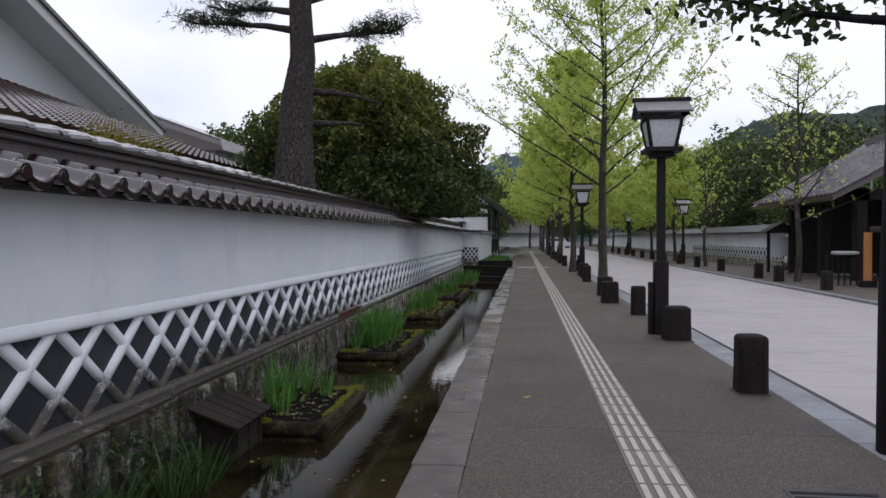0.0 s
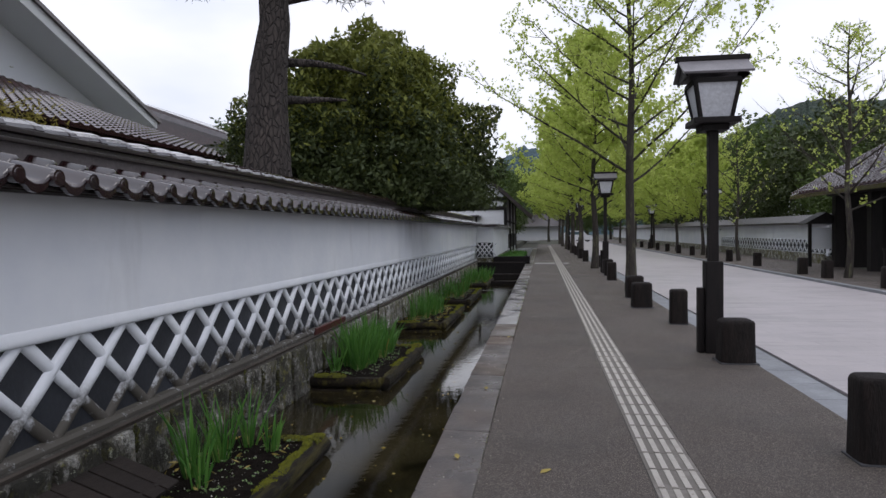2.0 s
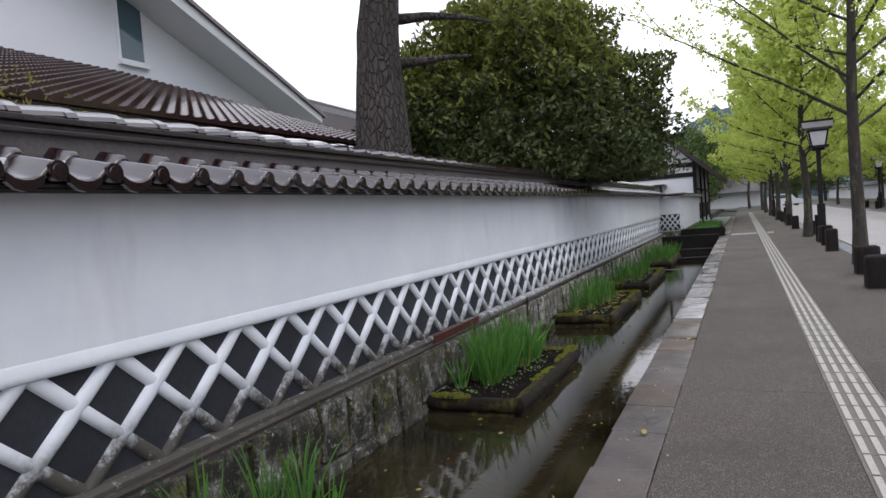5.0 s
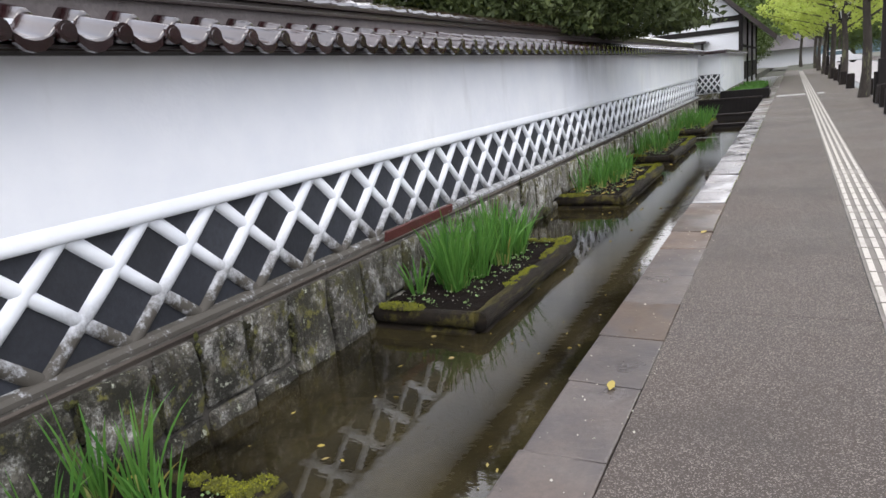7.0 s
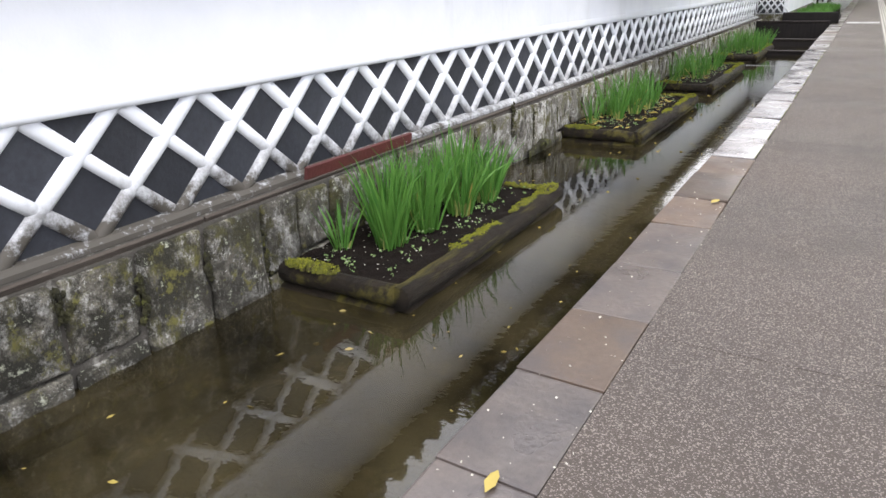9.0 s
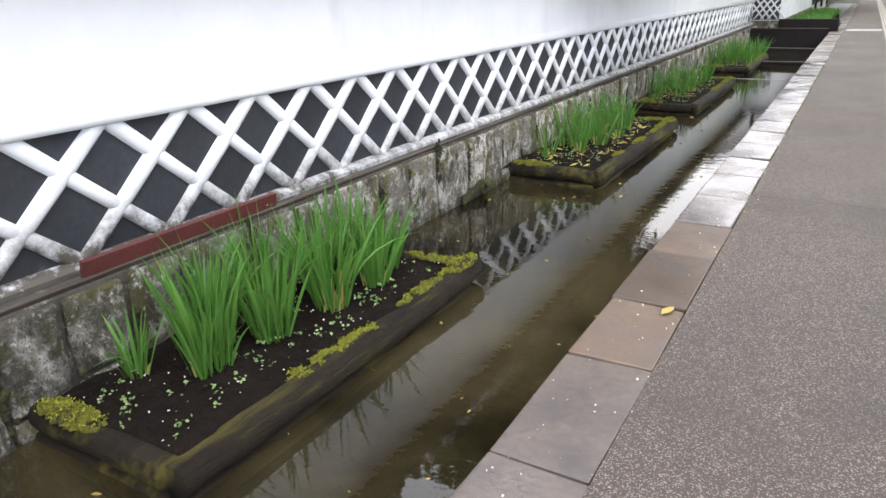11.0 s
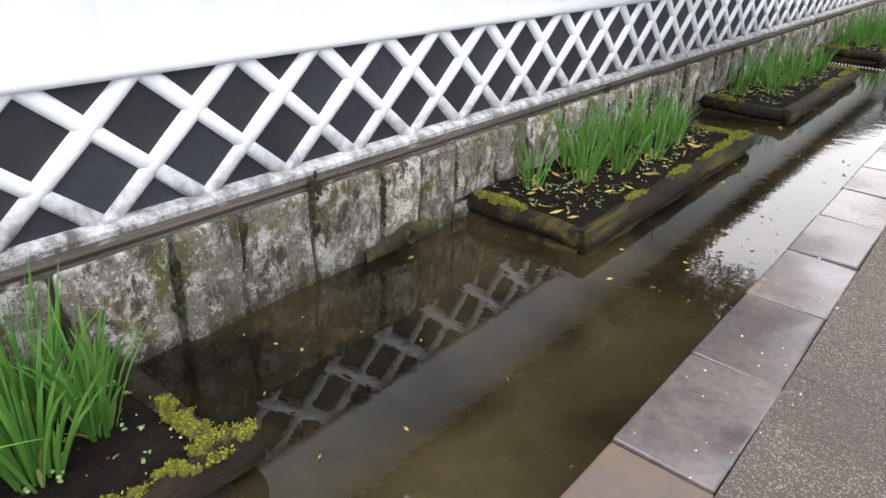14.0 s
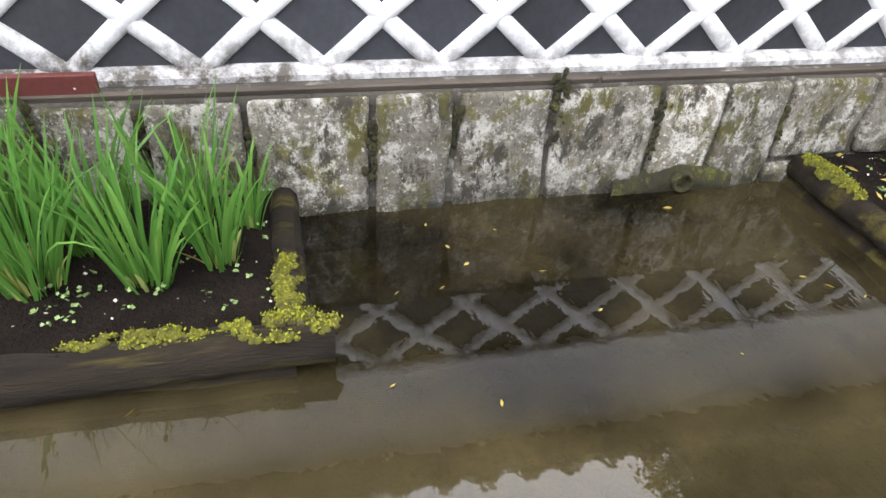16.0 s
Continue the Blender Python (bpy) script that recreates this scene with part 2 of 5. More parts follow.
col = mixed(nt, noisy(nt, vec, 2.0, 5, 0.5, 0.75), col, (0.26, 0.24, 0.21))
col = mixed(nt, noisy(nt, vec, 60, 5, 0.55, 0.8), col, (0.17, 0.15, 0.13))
nt.links.new(col, bsdf.inputs["Base Color"])
bsdf.inputs["Roughness"].default_value = 0.7
M["tact"] = m
M["kerbwet"] = surf("rain_wet_kerb_stone", (0.085, 0.078, 0.080), (0.105, 0.078, 0.064), 0.04, 0.34, big=1.9, fine=30, bump=0.05, dist=0.003, rnd=0.28, patch=(0.040, 0.034, 0.036), patch_scale=2.6, patch_lo=0.46, patch_hi=0.66)
M["edge"] = surf("road_edge_granite", (0.25, 0.26, 0.28), (0.20, 0.205, 0.22), 0.5, 0.7, big=2, fine=60, bump=0.2, dist=0.003, rnd=0.1)
M["gutter"] = surf("gutter_slot", (0.05, 0.05, 0.055), (0.035, 0.035, 0.04), 0.6, bump=0.2)
M["ground"] = surf("earth", (0.085, 0.080, 0.062), (0.060, 0.066, 0.040), 0.95, big=0.2, fine=9, bump=0.5, dist=0.03)
M["bed"] = surf("canal_mud", (0.060, 0.048, 0.026), (0.034, 0.028, 0.016), 0.9, big=2.4, fine=22, bump=0.6, dist=0.02, patch=(0.12, 0.10, 0.055), patch_scale=1.5)
M["black"] = surf("black_stained_timber", (0.010, 0.008, 0.008), (0.018, 0.014, 0.013), 0.6, big=4, fine=40, scale=(5, 5, 0.5), bump=0.4, dist=0.005, spec=0.2)
M["bollard"] = surf("charred_log", (0.014, 0.011, 0.010), (0.030, 0.022, 0.019), 0.75, big=7, fine=35, scale=(3, 3, 0.5), bump=0.9, dist=0.015, rnd=0.2, spec=0.2)
M["paper"] = surf("lantern_panel", (0.62, 0.63, 0.66), (0.56, 0.57, 0.60), 0.35, big=3, fine=30, bump=0.05)
M["lamproof"] = surf("lantern_roof_sheet", (0.23, 0.215, 0.225), (0.17, 0.16, 0.17), 0.4, big=5, fine=40, bump=0.1)
M["white"] = surf("white_render", (0.80, 0.81, 0.84), (0.74, 0.755, 0.79), 0.8, big=0.4, fine=160, bump=0.05, dist=0.003)
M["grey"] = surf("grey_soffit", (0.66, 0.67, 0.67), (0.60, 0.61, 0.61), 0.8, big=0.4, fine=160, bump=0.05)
M["bark"] = surf("grey_bark", (0.065, 0.053, 0.044), (0.036, 0.030, 0.026), 0.95, big=5, fine=28, scale=(3, 3, 0.7), bump=0.9, dist=0.02, patch=(0.12, 0.12, 0.07), patch_scale=3)
m, nt, bsdf = node_mat("plated_pine_bark")
vec = place_vec(nt, (1, 1, 0.40))
plate = nt.nodes.new("ShaderNodeTexVoronoi")
plate.feature = "DISTANCE_TO_EDGE"
plate.inputs["Scale"].default_value = 19
warp = nt.nodes.new("ShaderNodeTexNoise")
warp.inputs["Scale"].default_value = 6
nt.links.new(vec, warp.inputs["Vector"])
nt.links.new(mixed(nt, 0.09, vec, warp.outputs["Color"]), plate.inputs["Vector"])
crack = nt.nodes.new("ShaderNodeMapRange")
crack.inputs["From Min"].default_value, crack.inputs["From Max"].default_value = 0.0, 0.11
nt.links.new(plate.outputs["Distance"], crack.inputs["Value"])
col = mixed(nt, noisy(nt, vec, 25, 5, 0.3, 0.7), (0.040, 0.032, 0.029), (0.082, 0.066, 0.058))
col = mixed(nt, crack.outputs["Result"], (0.024, 0.019, 0.018), col)
col = mixed(nt, noisy(nt, vec, 3.0, 5, 0.42, 0.62), col, (0.045, 0.037, 0.033))
nt.links.new(col, bsdf.inputs["Base Color"])
bsdf.inputs["Roughness"].default_value = 0.95
bumped(nt, bsdf, crack.outputs["Result"], 1.0, 0.03)
M["pinebark"] = m
M["ginkgo"] = leaf_mat("young_ginkgo_leaf", (0.42, 0.52, 0.10), (0.60, 0.66, 0.19), 0.6, 0.55)
M["darkleaf"] = leaf_mat("evergreen_leaf", (0.022, 0.036, 0.012), (0.085, 0.105, 0.030), 0.55, 0.15)
M["freshleaf"] = leaf_mat("evergreen_new_leaf", (0.21, 0.225, 0.04), (0.10, 0.125, 0.03), 0.65, 0.3)
M["needle"] = leaf_mat("pine_needle", (0.016, 0.026, 0.013), (0.035, 0.048, 0.022), 0.6, 0.1)
M["woodleaf"] = leaf_mat("woodland_leaf", (0.045, 0.075, 0.016), (0.095, 0.135, 0.028), 0.6, 0.2)
M["iris"] = leaf_mat("iris_blade", (0.034, 0.135, 0.024), (0.165, 0.330, 0.066), 0.40, 0.38)
M["sheath"] = leaf_mat("iris_sheath", (0.30, 0.36, 0.10), (0.42, 0.40, 0.16), 0.5, 0.3)
M["weed"] = leaf_mat("rank_weed", (0.018, 0.042, 0.012), (0.060, 0.105, 0.030), 0.5, 0.25)
M["mossleaf"] = leaf_mat("moss_tip", (0.16, 0.17, 0.012), (0.30, 0.31, 0.03), 0.9, 0.2)
M["straw"] = leaf_mat("withered_leaf", (0.42, 0.32, 0.06), (0.30, 0.24, 0.10), 0.7, 0.2)
M["cress"] = leaf_mat("seedling_leaf", (0.14, 0.24, 0.07), (0.26, 0.34, 0.16), 0.6, 0.2)
M["petal"] = leaf_mat("pale_grit", (0.50, 0.48, 0.42), (0.36, 0.33, 0.27), 0.8, 0.0)
M["roofweed"] = leaf_mat("roof_weed", (0.16, 0.15, 0.025), (0.24, 0.20, 0.035), 0.7, 0.3)
M["hill"] = surf("wooded_hill", (0.055, 0.085, 0.055), (0.035, 0.058, 0.045), 1.0, big=0.05, fine=0.35, bump=1.0, dist=3.0)
# distance haze is put into this hill's pale blue colour
M["farhill"] = surf("haze_tinted_hill", (0.095, 0.155, 0.175), (0.075, 0.125, 0.155), 1.0, big=0.03, fine=0.2, bump=1.0, dist=4.0)
M["steel"] = surf("pale_steel", (0.45, 0.46, 0.47), (0.38, 0.39, 0.40), 0.4, bump=0.05)
M["carpaint"] = surf("white_car_paint", (0.75, 0.76, 0.78), (0.72, 0.73, 0.75), 0.25, bump=0)
M["tyre"] = surf("tyre_rubber", (0.02, 0.02, 0.02), (0.03, 0.03, 0.03), 0.8, bump=0.1)
M["chain"] = surf("white_chain", (0.6, 0.6, 0.6), (0.5, 0.5, 0.5), 0.5, bump=0.1)
M["orange"] = surf("orange_sign_board", (0.55, 0.22, 0.06), (0.48, 0.19, 0.05), 0.6, bump=0.1)

m, nt, bsdf = node_mat("window_glass")
bsdf.inputs["Base Color"].default_value = (0.06, 0.10, 0.12, 1)
bsdf.inputs["Roughness"].default_value = 0.06
M["glass"] = m

# road: pale stone setts laid in courses, worn smooth
m, nt, bsdf = node_mat("pale_stone_setts")
vec = place_vec(nt)
br = nt.nodes.new("ShaderNodeTexBrick")
br.inputs["Scale"].default_value = 1.0
br.inputs["Brick Width"].default_value, br.inputs["Row Height"].default_value = 0.62, 0.32
br.inputs["Mortar Size"].default_value = 0.008
br.inputs["Color1"].default_value = (0.36, 0.325, 0.325, 1)
br.inputs["Color2"].default_value = (0.29, 0.265, 0.27, 1)
br.inputs["Mortar"].default_value = (0.24, 0.22, 0.22, 1)
nt.links.new(vec, br.inputs["Vector"])
col = mixed(nt, noisy(nt, vec, 0.45, 4, 0.35, 0.65), br.outputs["Color"], (0.38, 0.345, 0.35))
col = mixed(nt, noisy(nt, place_vec(nt, (0.5, 2.0, 1)), 2.0, 5, 0.55, 0.75), col, (0.23, 0.21, 0.215))
nt.links.new(col, bsdf.inputs["Base Color"])
bsdf.inputs["Roughness"].default_value = 0.5
bumped(nt, bsdf, noisy(nt, vec, 18, 4, 0.2, 0.8), 0.3, 0.01)
M["road"] = m

# shallow murky water: the bed shows through faintly
m, nt, bsdf = node_mat("murky_water")
vec = place_vec(nt)
col = mixed(nt, noisy(nt, vec, 1.1, 5, 0.38, 0.66), (0.006, 0.005, 0.003), (0.058, 0.047, 0.023))
nt.links.new(col, bsdf.inputs["Base Color"])
bsdf.inputs["Roughness"].default_value = 0.015
bsdf.inputs["IOR"].default_value = 1.33
bsdf.inputs["Specular IOR Level"].default_value = 0.5
tr = nt.nodes.new("ShaderNodeBsdfTransparent")
tr.inputs["Color"].default_value = (0.75, 0.70, 0.52, 1)
mx = nt.nodes.new("ShaderNodeMixShader")
mx.inputs["Fac"].default_value = 0.62
lay = nt.nodes.new("ShaderNodeBsdfGlossy")
lay.inputs["Roughness"].default_value = 0.012
lay.inputs["Color"].default_value = (1, 1, 1, 1)
fres = nt.nodes.new("ShaderNodeFresnel")
fres.inputs["IOR"].default_value = 1.5
mx2 = nt.nodes.new("ShaderNodeMixShader")
dif = nt.nodes.new("ShaderNodeBsdfDiffuse")
nt.links.new(col, dif.inputs["Color"])
bn = nt.nodes.new("ShaderNodeBump")
bn.inputs["Strength"].default_value, bn.inputs["Distance"].default_value = 0.035, 0.02
nt.links.new(noisy(nt, place_vec(nt, (1.0, 1.6, 1)), 5.5, 3, 0.2, 0.8), bn.inputs["Height"])
nt.links.new(bn.outputs["Normal"], lay.inputs["Normal"])
nt.links.new(bn.outputs["Normal"], fres.inputs["Normal"])
nt.links.new(tr.outputs["BSDF"], mx.inputs[1])
nt.links.new(dif.outputs["BSDF"], mx.inputs[2])
nt.links.new(fres.outputs["Fac"], mx2.inputs["Fac"])
nt.links.new(mx.outputs["Shader"], mx2.inputs[1])
nt.links.new(lay.outputs["BSDF"], mx2.inputs[2])
nt.links.new(mx2.outputs["Shader"], nt.nodes["Material Output"].inputs["Surface"])
M["water"] = m

# granite blocks: pale lichen, black streaks, moss in the hollows and low down by the water line
m, nt, bsdf = node_mat("lichened_granite")
vec = place_vec(nt)
col = mixed(nt, noisy(nt, vec, 3.0, 6, 0.35, 0.65, 0.65), (0.27, 0.250, 0.215), (0.125, 0.112, 0.085))
col = mixed(nt, noisy(nt, vec, 22, 6, 0.25, 0.60, 0.7), (0.085, 0.080, 0.068), col)
col = mixed(nt, noisy(nt, vec, 7, 7, 0.50, 0.58, 0.78), col, (0.46, 0.45, 0.42))
col = mixed(nt, noisy(nt, vec, 55, 4, 0.60, 0.66, 0.6), col, (0.50, 0.50, 0.46))
col = mixed(nt, noisy(nt, vec, 95, 3, 0.60, 0.66, 0.6), col, (0.05, 0.046, 0.036))
col = mixed(nt, noisy(nt, place_vec(nt, (1, 1.5, 0.8)), 3.4, 7, 0.52, 0.58, 0.82), col, (0.040, 0.035, 0.026))
col = mixed(nt, noisy(nt, place_vec(nt, (1, 1.5, 0.8)), 2.7, 7, 0.51, 0.58, 0.8), col, (0.075, 0.070, 0.018))
# damp algae: a band above the water line; thick southward, with shade painted in
sep = nt.nodes.new("ShaderNodeSeparateXYZ")
nt.links.new(vec, sep.inputs["Vector"])
wet = nt.nodes.new("ShaderNodeMapRange")
wet.inputs["From Min"].default_value, wet.inputs["From Max"].default_value = -0.22, -0.36
nt.links.new(sep.outputs["Z"], wet.inputs["Value"])
south = nt.nodes.new("ShaderNodeMapRange")
south.inputs["From Min"].default_value, south.inputs["From Max"].default_value = 12.4, 8.6
nt.links.new(sep.outputs["Y"], south.inputs["Value"])
both = nt.nodes.new("ShaderNodeMath")
both.operation = "MAXIMUM"
nt.links.new(wet.outputs["Result"], both.inputs[0])
nt.links.new(south.outputs["Result"], both.inputs[1])
damp = nt.nodes.new("ShaderNodeMath")
damp.operation, damp.use_clamp = "MULTIPLY", True
nt.links.new(both.outputs["Value"], damp.inputs[0])
nt.links.new(noisy(nt, vec, 5, 7, 0.36, 0.54, 0.78), damp.inputs[1])
col = mixed(nt, damp.outputs["Value"], col, (0.014, 0.0125, 0.007))
col = mixed(nt, noisy(nt, vec, 6.5, 7, 0.56, 0.64, 0.75), col, (0.105, 0.098, 0.022))
col = mixed(nt, noisy(nt, vec, 10, 7, 0.60, 0.67, 0.75), col, (0.36, 0.37, 0.29))
info = nt.nodes.new("ShaderNodeObjectInfo")
hs = nt.nodes.new("ShaderNodeHueSaturation")
rr = nt.nodes.new("ShaderNodeMapRange")
rr.inputs["To Min"].default_value, rr.inputs["To Max"].default_value = 0.72, 1.2
nt.links.new(info.outputs["Random"], rr.inputs["Value"])
nt.links.new(rr.outputs["Result"], hs.inputs["Value"])
nt.links.new(col, hs.inputs["Color"])
nt.links.new(hs.outputs["Color"], bsdf.inputs["Base Color"])
bsdf.inputs["Roughness"].default_value = 0.92
bumped(nt, bsdf, noisy(nt, vec, 26, 7, 0.2, 0.8, 0.7), 0.8, 0.02)
M["stone"] = m

# ---- builders ----
def mesh_of(name, verts, faces, material, smooth=False):
    me = bpy.data.meshes.new(name)
    me.from_pydata([tuple(v) for v in verts], [], [tuple(f) for f in faces])
    me.materials.append(material)
    if smooth:
        me.polygons.foreach_set("use_smooth", [True] * len(me.polygons))
    me.update()
    return me


def data_of(name, bm, material, smooth=False):
    bmesh.ops.recalc_face_normals(bm, faces=bm.faces)
    me = bpy.data.meshes.new(name)
    bm.to_mesh(me)
    bm.free()
    me.materials.append(material)
    if smooth:
        me.polygons.foreach_set("use_smooth", [True] * len(me.polygons))
    return me


def part(name, bm, material=None, parent=None, label="", smooth=False, at=None):
    """One mesh object from a bmesh or from mesh data, under parent if there is one."""
    me = data_of(name, bm, material, smooth) if isinstance(bm, bmesh.types.BMesh) else bm
    ob = new(name, me)
    if parent is not None:
        ob.parent = parent
    if at is not None:
        ob.matrix_basis = at
    return tagged(ob, label)


def thing(name, label, category, group="", at=None, kind=""):
    ob = new(name)
    ob.empty_display_size = 0.1
    if at is not None:
        ob.matrix_basis = at
    return tagged(ob, label, category, group, kind)


def box(bm, x0, x1, y0, y1, z0, z1, bevel=0.0, wobble=0.0, m=None):
    r = bmesh.ops.create_cube(bm, size=1.0)
    vs = r["verts"]
    for v in vs:
        v.co = Vector(((x0 + x1) / 2 + v.co.x * (x1 - x0), (y0 + y1) / 2 + v.co.y * (y1 - y0), (z0 + z1) / 2 + v.co.z * (z1 - z0)))
        if wobble:
            v.co += Vector([random.uniform(-wobble, wobble) for _ in range(3)])
        if m is not None:
            v.co = m @ v.co
    if bevel:
        es = {e for v in vs for e in v.link_edges}
        bmesh.ops.bevel(bm, geom=list(es), offset=bevel, segments=2, affect="EDGES", profile=0.6)
    return bm


def boxed(x0, x1, y0, y1, z0, z1, bevel=0.0, wobble=0.0):
    return box(bmesh.new(), x0, x1, y0, y1, z0, z1, bevel, wobble)


def prism(bm, outline, axis, a, b):
    """A closed outline of 2D points swept along an axis from a to b."""
    def co(p, s):
        return {"x": (s, p[0], p[1]), "y": (p[0], s, p[1]), "z": (p[0], p[1], s)}[axis]
    lo = [bm.verts.new(co(p, a)) for p in outline]
    hi = [bm.verts.new(co(p, b)) for p in outline]
    n = len(outline)
    bm.faces.new(lo[::-1])
    bm.faces.new(hi)
    for i in range(n):
        bm.faces.new((lo[i], lo[(i + 1) % n], hi[(i + 1) % n], hi[i]))
    return bm


def tube(verts, faces, pts, radii, sides=8, rough=0.0):
    """A tapered limb along points, appended to vertex and face lists."""
    base = len(verts)
    pts = [Vector(p) for p in pts]
    for i, p in enumerate(pts):
        d = (pts[min(i + 1, len(pts) - 1)] - pts[max(i - 1, 0)]).normalized()
        a = d.cross(Vector((0.31, 0.95, 0.08))).normalized()
        b = d.cross(a)
        for k in range(sides):
            an = 2 * math.pi * k / sides
            r = radii[i] * (1 + random.uniform(-rough, rough))
            verts.append(p + r * (math.cos(an) * a + math.sin(an) * b))
    for i in range(len(pts) - 1):
        for k in range(sides):
            q = base + i * sides
            faces.append((q + k, q + (k + 1) % sides, q + sides + (k + 1) % sides, q + sides + k))
    faces.append(tuple(base + (len(pts) - 1) * sides + k for k in range(sides)))


def leaf_mesh(name, centres, sizes, material, rng, aspect=0.6, flat=0.0):
    """Many small pointed leaves as separate four-cornered faces, freely turned."""
    c = np.asarray(centres, dtype=float)
    n = len(c)
    u = rng.normal(size=(n, 3))
    u[:, 2] *= 1 - flat
    u /= np.linalg.norm(u, axis=1)[:, None]
    w = np.cross(u, rng.normal(size=(n, 3)))
    w /= np.linalg.norm(w, axis=1)[:, None]
    s = np.asarray(sizes, dtype=float)[:, None]
    v = np.empty((n, 4, 3))
    v[:, 0] = c - u * s
    v[:, 1] = c + w * s * aspect
    v[:, 2] = c + u * s
    v[:, 3] = c - w * s * aspect
    me = bpy.data.meshes.new(name)
    me.vertices.add(4 * n)
    me.vertices.foreach_set("co", v.reshape(-1))
    me.loops.add(4 * n)
    me.loops.foreach_set("vertex_index", np.arange(4 * n))
    me.polygons.add(n)
    me.polygons.foreach_set("loop_start", np.arange(0, 4 * n, 4))
    me.update(calc_edges=True)
    me.materials.append(material)
    return me


def sheet(name, x0, x1, y0, y1, z, nx, ny, material, wave=0.0, freq=1.0):
    vs, fs = [], []
    for j in range(ny + 1):
        for i in range(nx + 1):
            x, y = x0 + (x1 - x0) * i / nx, y0 + (y1 - y0) * j / ny
            vs.append((x, y, z + wave * noise.noise(Vector((x * freq, y * freq, 3.3)))))
    for j in range(ny):
        for i in range(nx):
            q = j * (nx + 1) + i
            fs.append((q, q + 1, q + nx + 2, q + nx + 1))
    return mesh_of(name, vs, fs, material, True)

# ---- ground, canal, pavement, road ----
WATER, BED = -0.38, -0.72
WALL_X, FACE_X, KERB_A, KERB_B = -2.845, -2.62, -0.69, -0.36
Y0, JOG, Y1 = -7.0, 31.7, 75.0

gv = []
for y in (-900, -30, 30, 120, 900):
    for x, z in ((-900, -0.10), (-2.835, -0.10), (-2.83, BED), (-0.42, BED), (-0.41, -0.10), (900, -0.10)):
        gv.append((x, y, z))
gf = [(j * 6 + i, j * 6 + i + 1, j * 6 + i + 7, j * 6 + i + 6) for j in range(4) for i in range(5)]
tagged(part("ground", mesh_of("ground", gv, gf, M["ground"])), "bare dark earth under the whole street", "ground", kind="structure")
tagged(part("canal_bed", sheet("canal_bed", -2.84, -0.42, Y0, Y1, BED + 0.12, 12, 160, M["bed"], 0.07, 1.6)), "brown silted bed of the shallow canal", "canal bed", kind="structure")
tagged(part("water", sheet("water", -2.84, -0.42, Y0, Y1, WATER, 1, 4, M["water"])), "still murky brown-green canal water", "water", kind="structure")

pavement = thing("pavement", "dark exposed-aggregate pavement laid in long bays", "pavement", kind="structure")
JOINTS = [-7.0, -2.9, 1.1, 5.1, 9.13, 13.1, 17.1, 21.1, 25.1, 29.1, 33.1, 41.1, 49.1, 57.1, 66.1, 75.0]
for a, b in zip(JOINTS, JOINTS[1:]):
    for x0, x1 in ((KERB_B + 0.001, 0.603), (0.907, 2.2)):
        part("bay", boxed(x0, x1, a + 0.002, b - 0.002, -0.12, 0.0, 0.003), M["pave"], pavement)
grout = part("bedding", boxed(KERB_B + 0.01, 2.19, -7, 75, -0.2, -0.006), M["gutter"], pavement)

road = thing("road", "broad street paved with pale worn stone setts", "road", kind="structure")
part("surface", boxed(2.62, 7.35, -30, 140, -0.2, -0.035), M["road"], road)
part("channel", boxed(2.53, 2.62, -30, 140, -0.2, -0.06), M["gutter"], road)
far_walk = thing("far_pavement", "dark pavement along the other side of the street", "pavement", kind="structure")
part("surface", boxed(7.35, 10.6, -30, 140, -0.2, 0.02, 0.01), M["pave"], far_walk)
part("edging", boxed(7.22, 7.35, -30, 140, -0.2, 0.03, 0.01), M["edge"], far_walk)

# ---- the canal wall of plaster, lattice and tile ----
wall = thing("wall_west", "long white plaster wall with dark tiles and raised white lattice along its foot", "wall", kind="structure")
bm = bmesh.new()
prism(bm, [(-3.15, -0.6), (-3.15, 1.80), (-2.80, 1.80), (-2.80, 0.868), (-2.806, 0.845), (-2.825, 0.825), (-2.857, 0.822), (-2.857, -0.6)], "y", Y0, JOG)
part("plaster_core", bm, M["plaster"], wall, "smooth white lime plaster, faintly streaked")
bm = bmesh.new()
prism(bm, [(-2.812, 0.800), (-2.798, 0.806), (-2.791, 0.820), (-2.789, 0.838), (-2.792, 0.858), (-2.797, 0.880), (-2.803, 0.902), (-2.812, 0.902)], "y", Y0, JOG)
part("top_moulding", bm, M["lattice"], wall, "", True)
bm = bmesh.new()
prism(bm, [(-2.86, 0.17), (-2.86, 0.225), (-2.80, 0.215), (-2.775, 0.195), (-2.775, 0.17)], "y", Y0, JOG)
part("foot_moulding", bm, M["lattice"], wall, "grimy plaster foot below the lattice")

PITCH, PHASE, HZ, ZLOW, ZTOP, ZBOT = 0.478, 7.31, 0.213, 0.406, 0.832, 0.200
HY = PITCH / 2


def bar_mesh(sign):
    vs, fs, n, k = [], [], 14, 6
    d = Vector((0, sign * HY, -HZ)).normalized()
    side = Vector((0, d.z, -d.y))
    length = (ZTOP - ZBOT) / -d.z
    for i in range(n + 1):
        s = length * i / n
        half = 0.040 + 0.003 * math.sin(7 * s + sign)
        for j in range(k + 1):
            an = math.pi * j / k
            vs.append(d * s + side * half * math.cos(an) + Vector((0.034 * math.sin(an) ** 0.7, 0, 0)))
    for i in range(n):
        for j in range(k):
            q = i * (k + 1) + j
            fs.append((q, q + 1, q + k + 2, q + k + 1))
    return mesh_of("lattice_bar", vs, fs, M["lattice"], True)


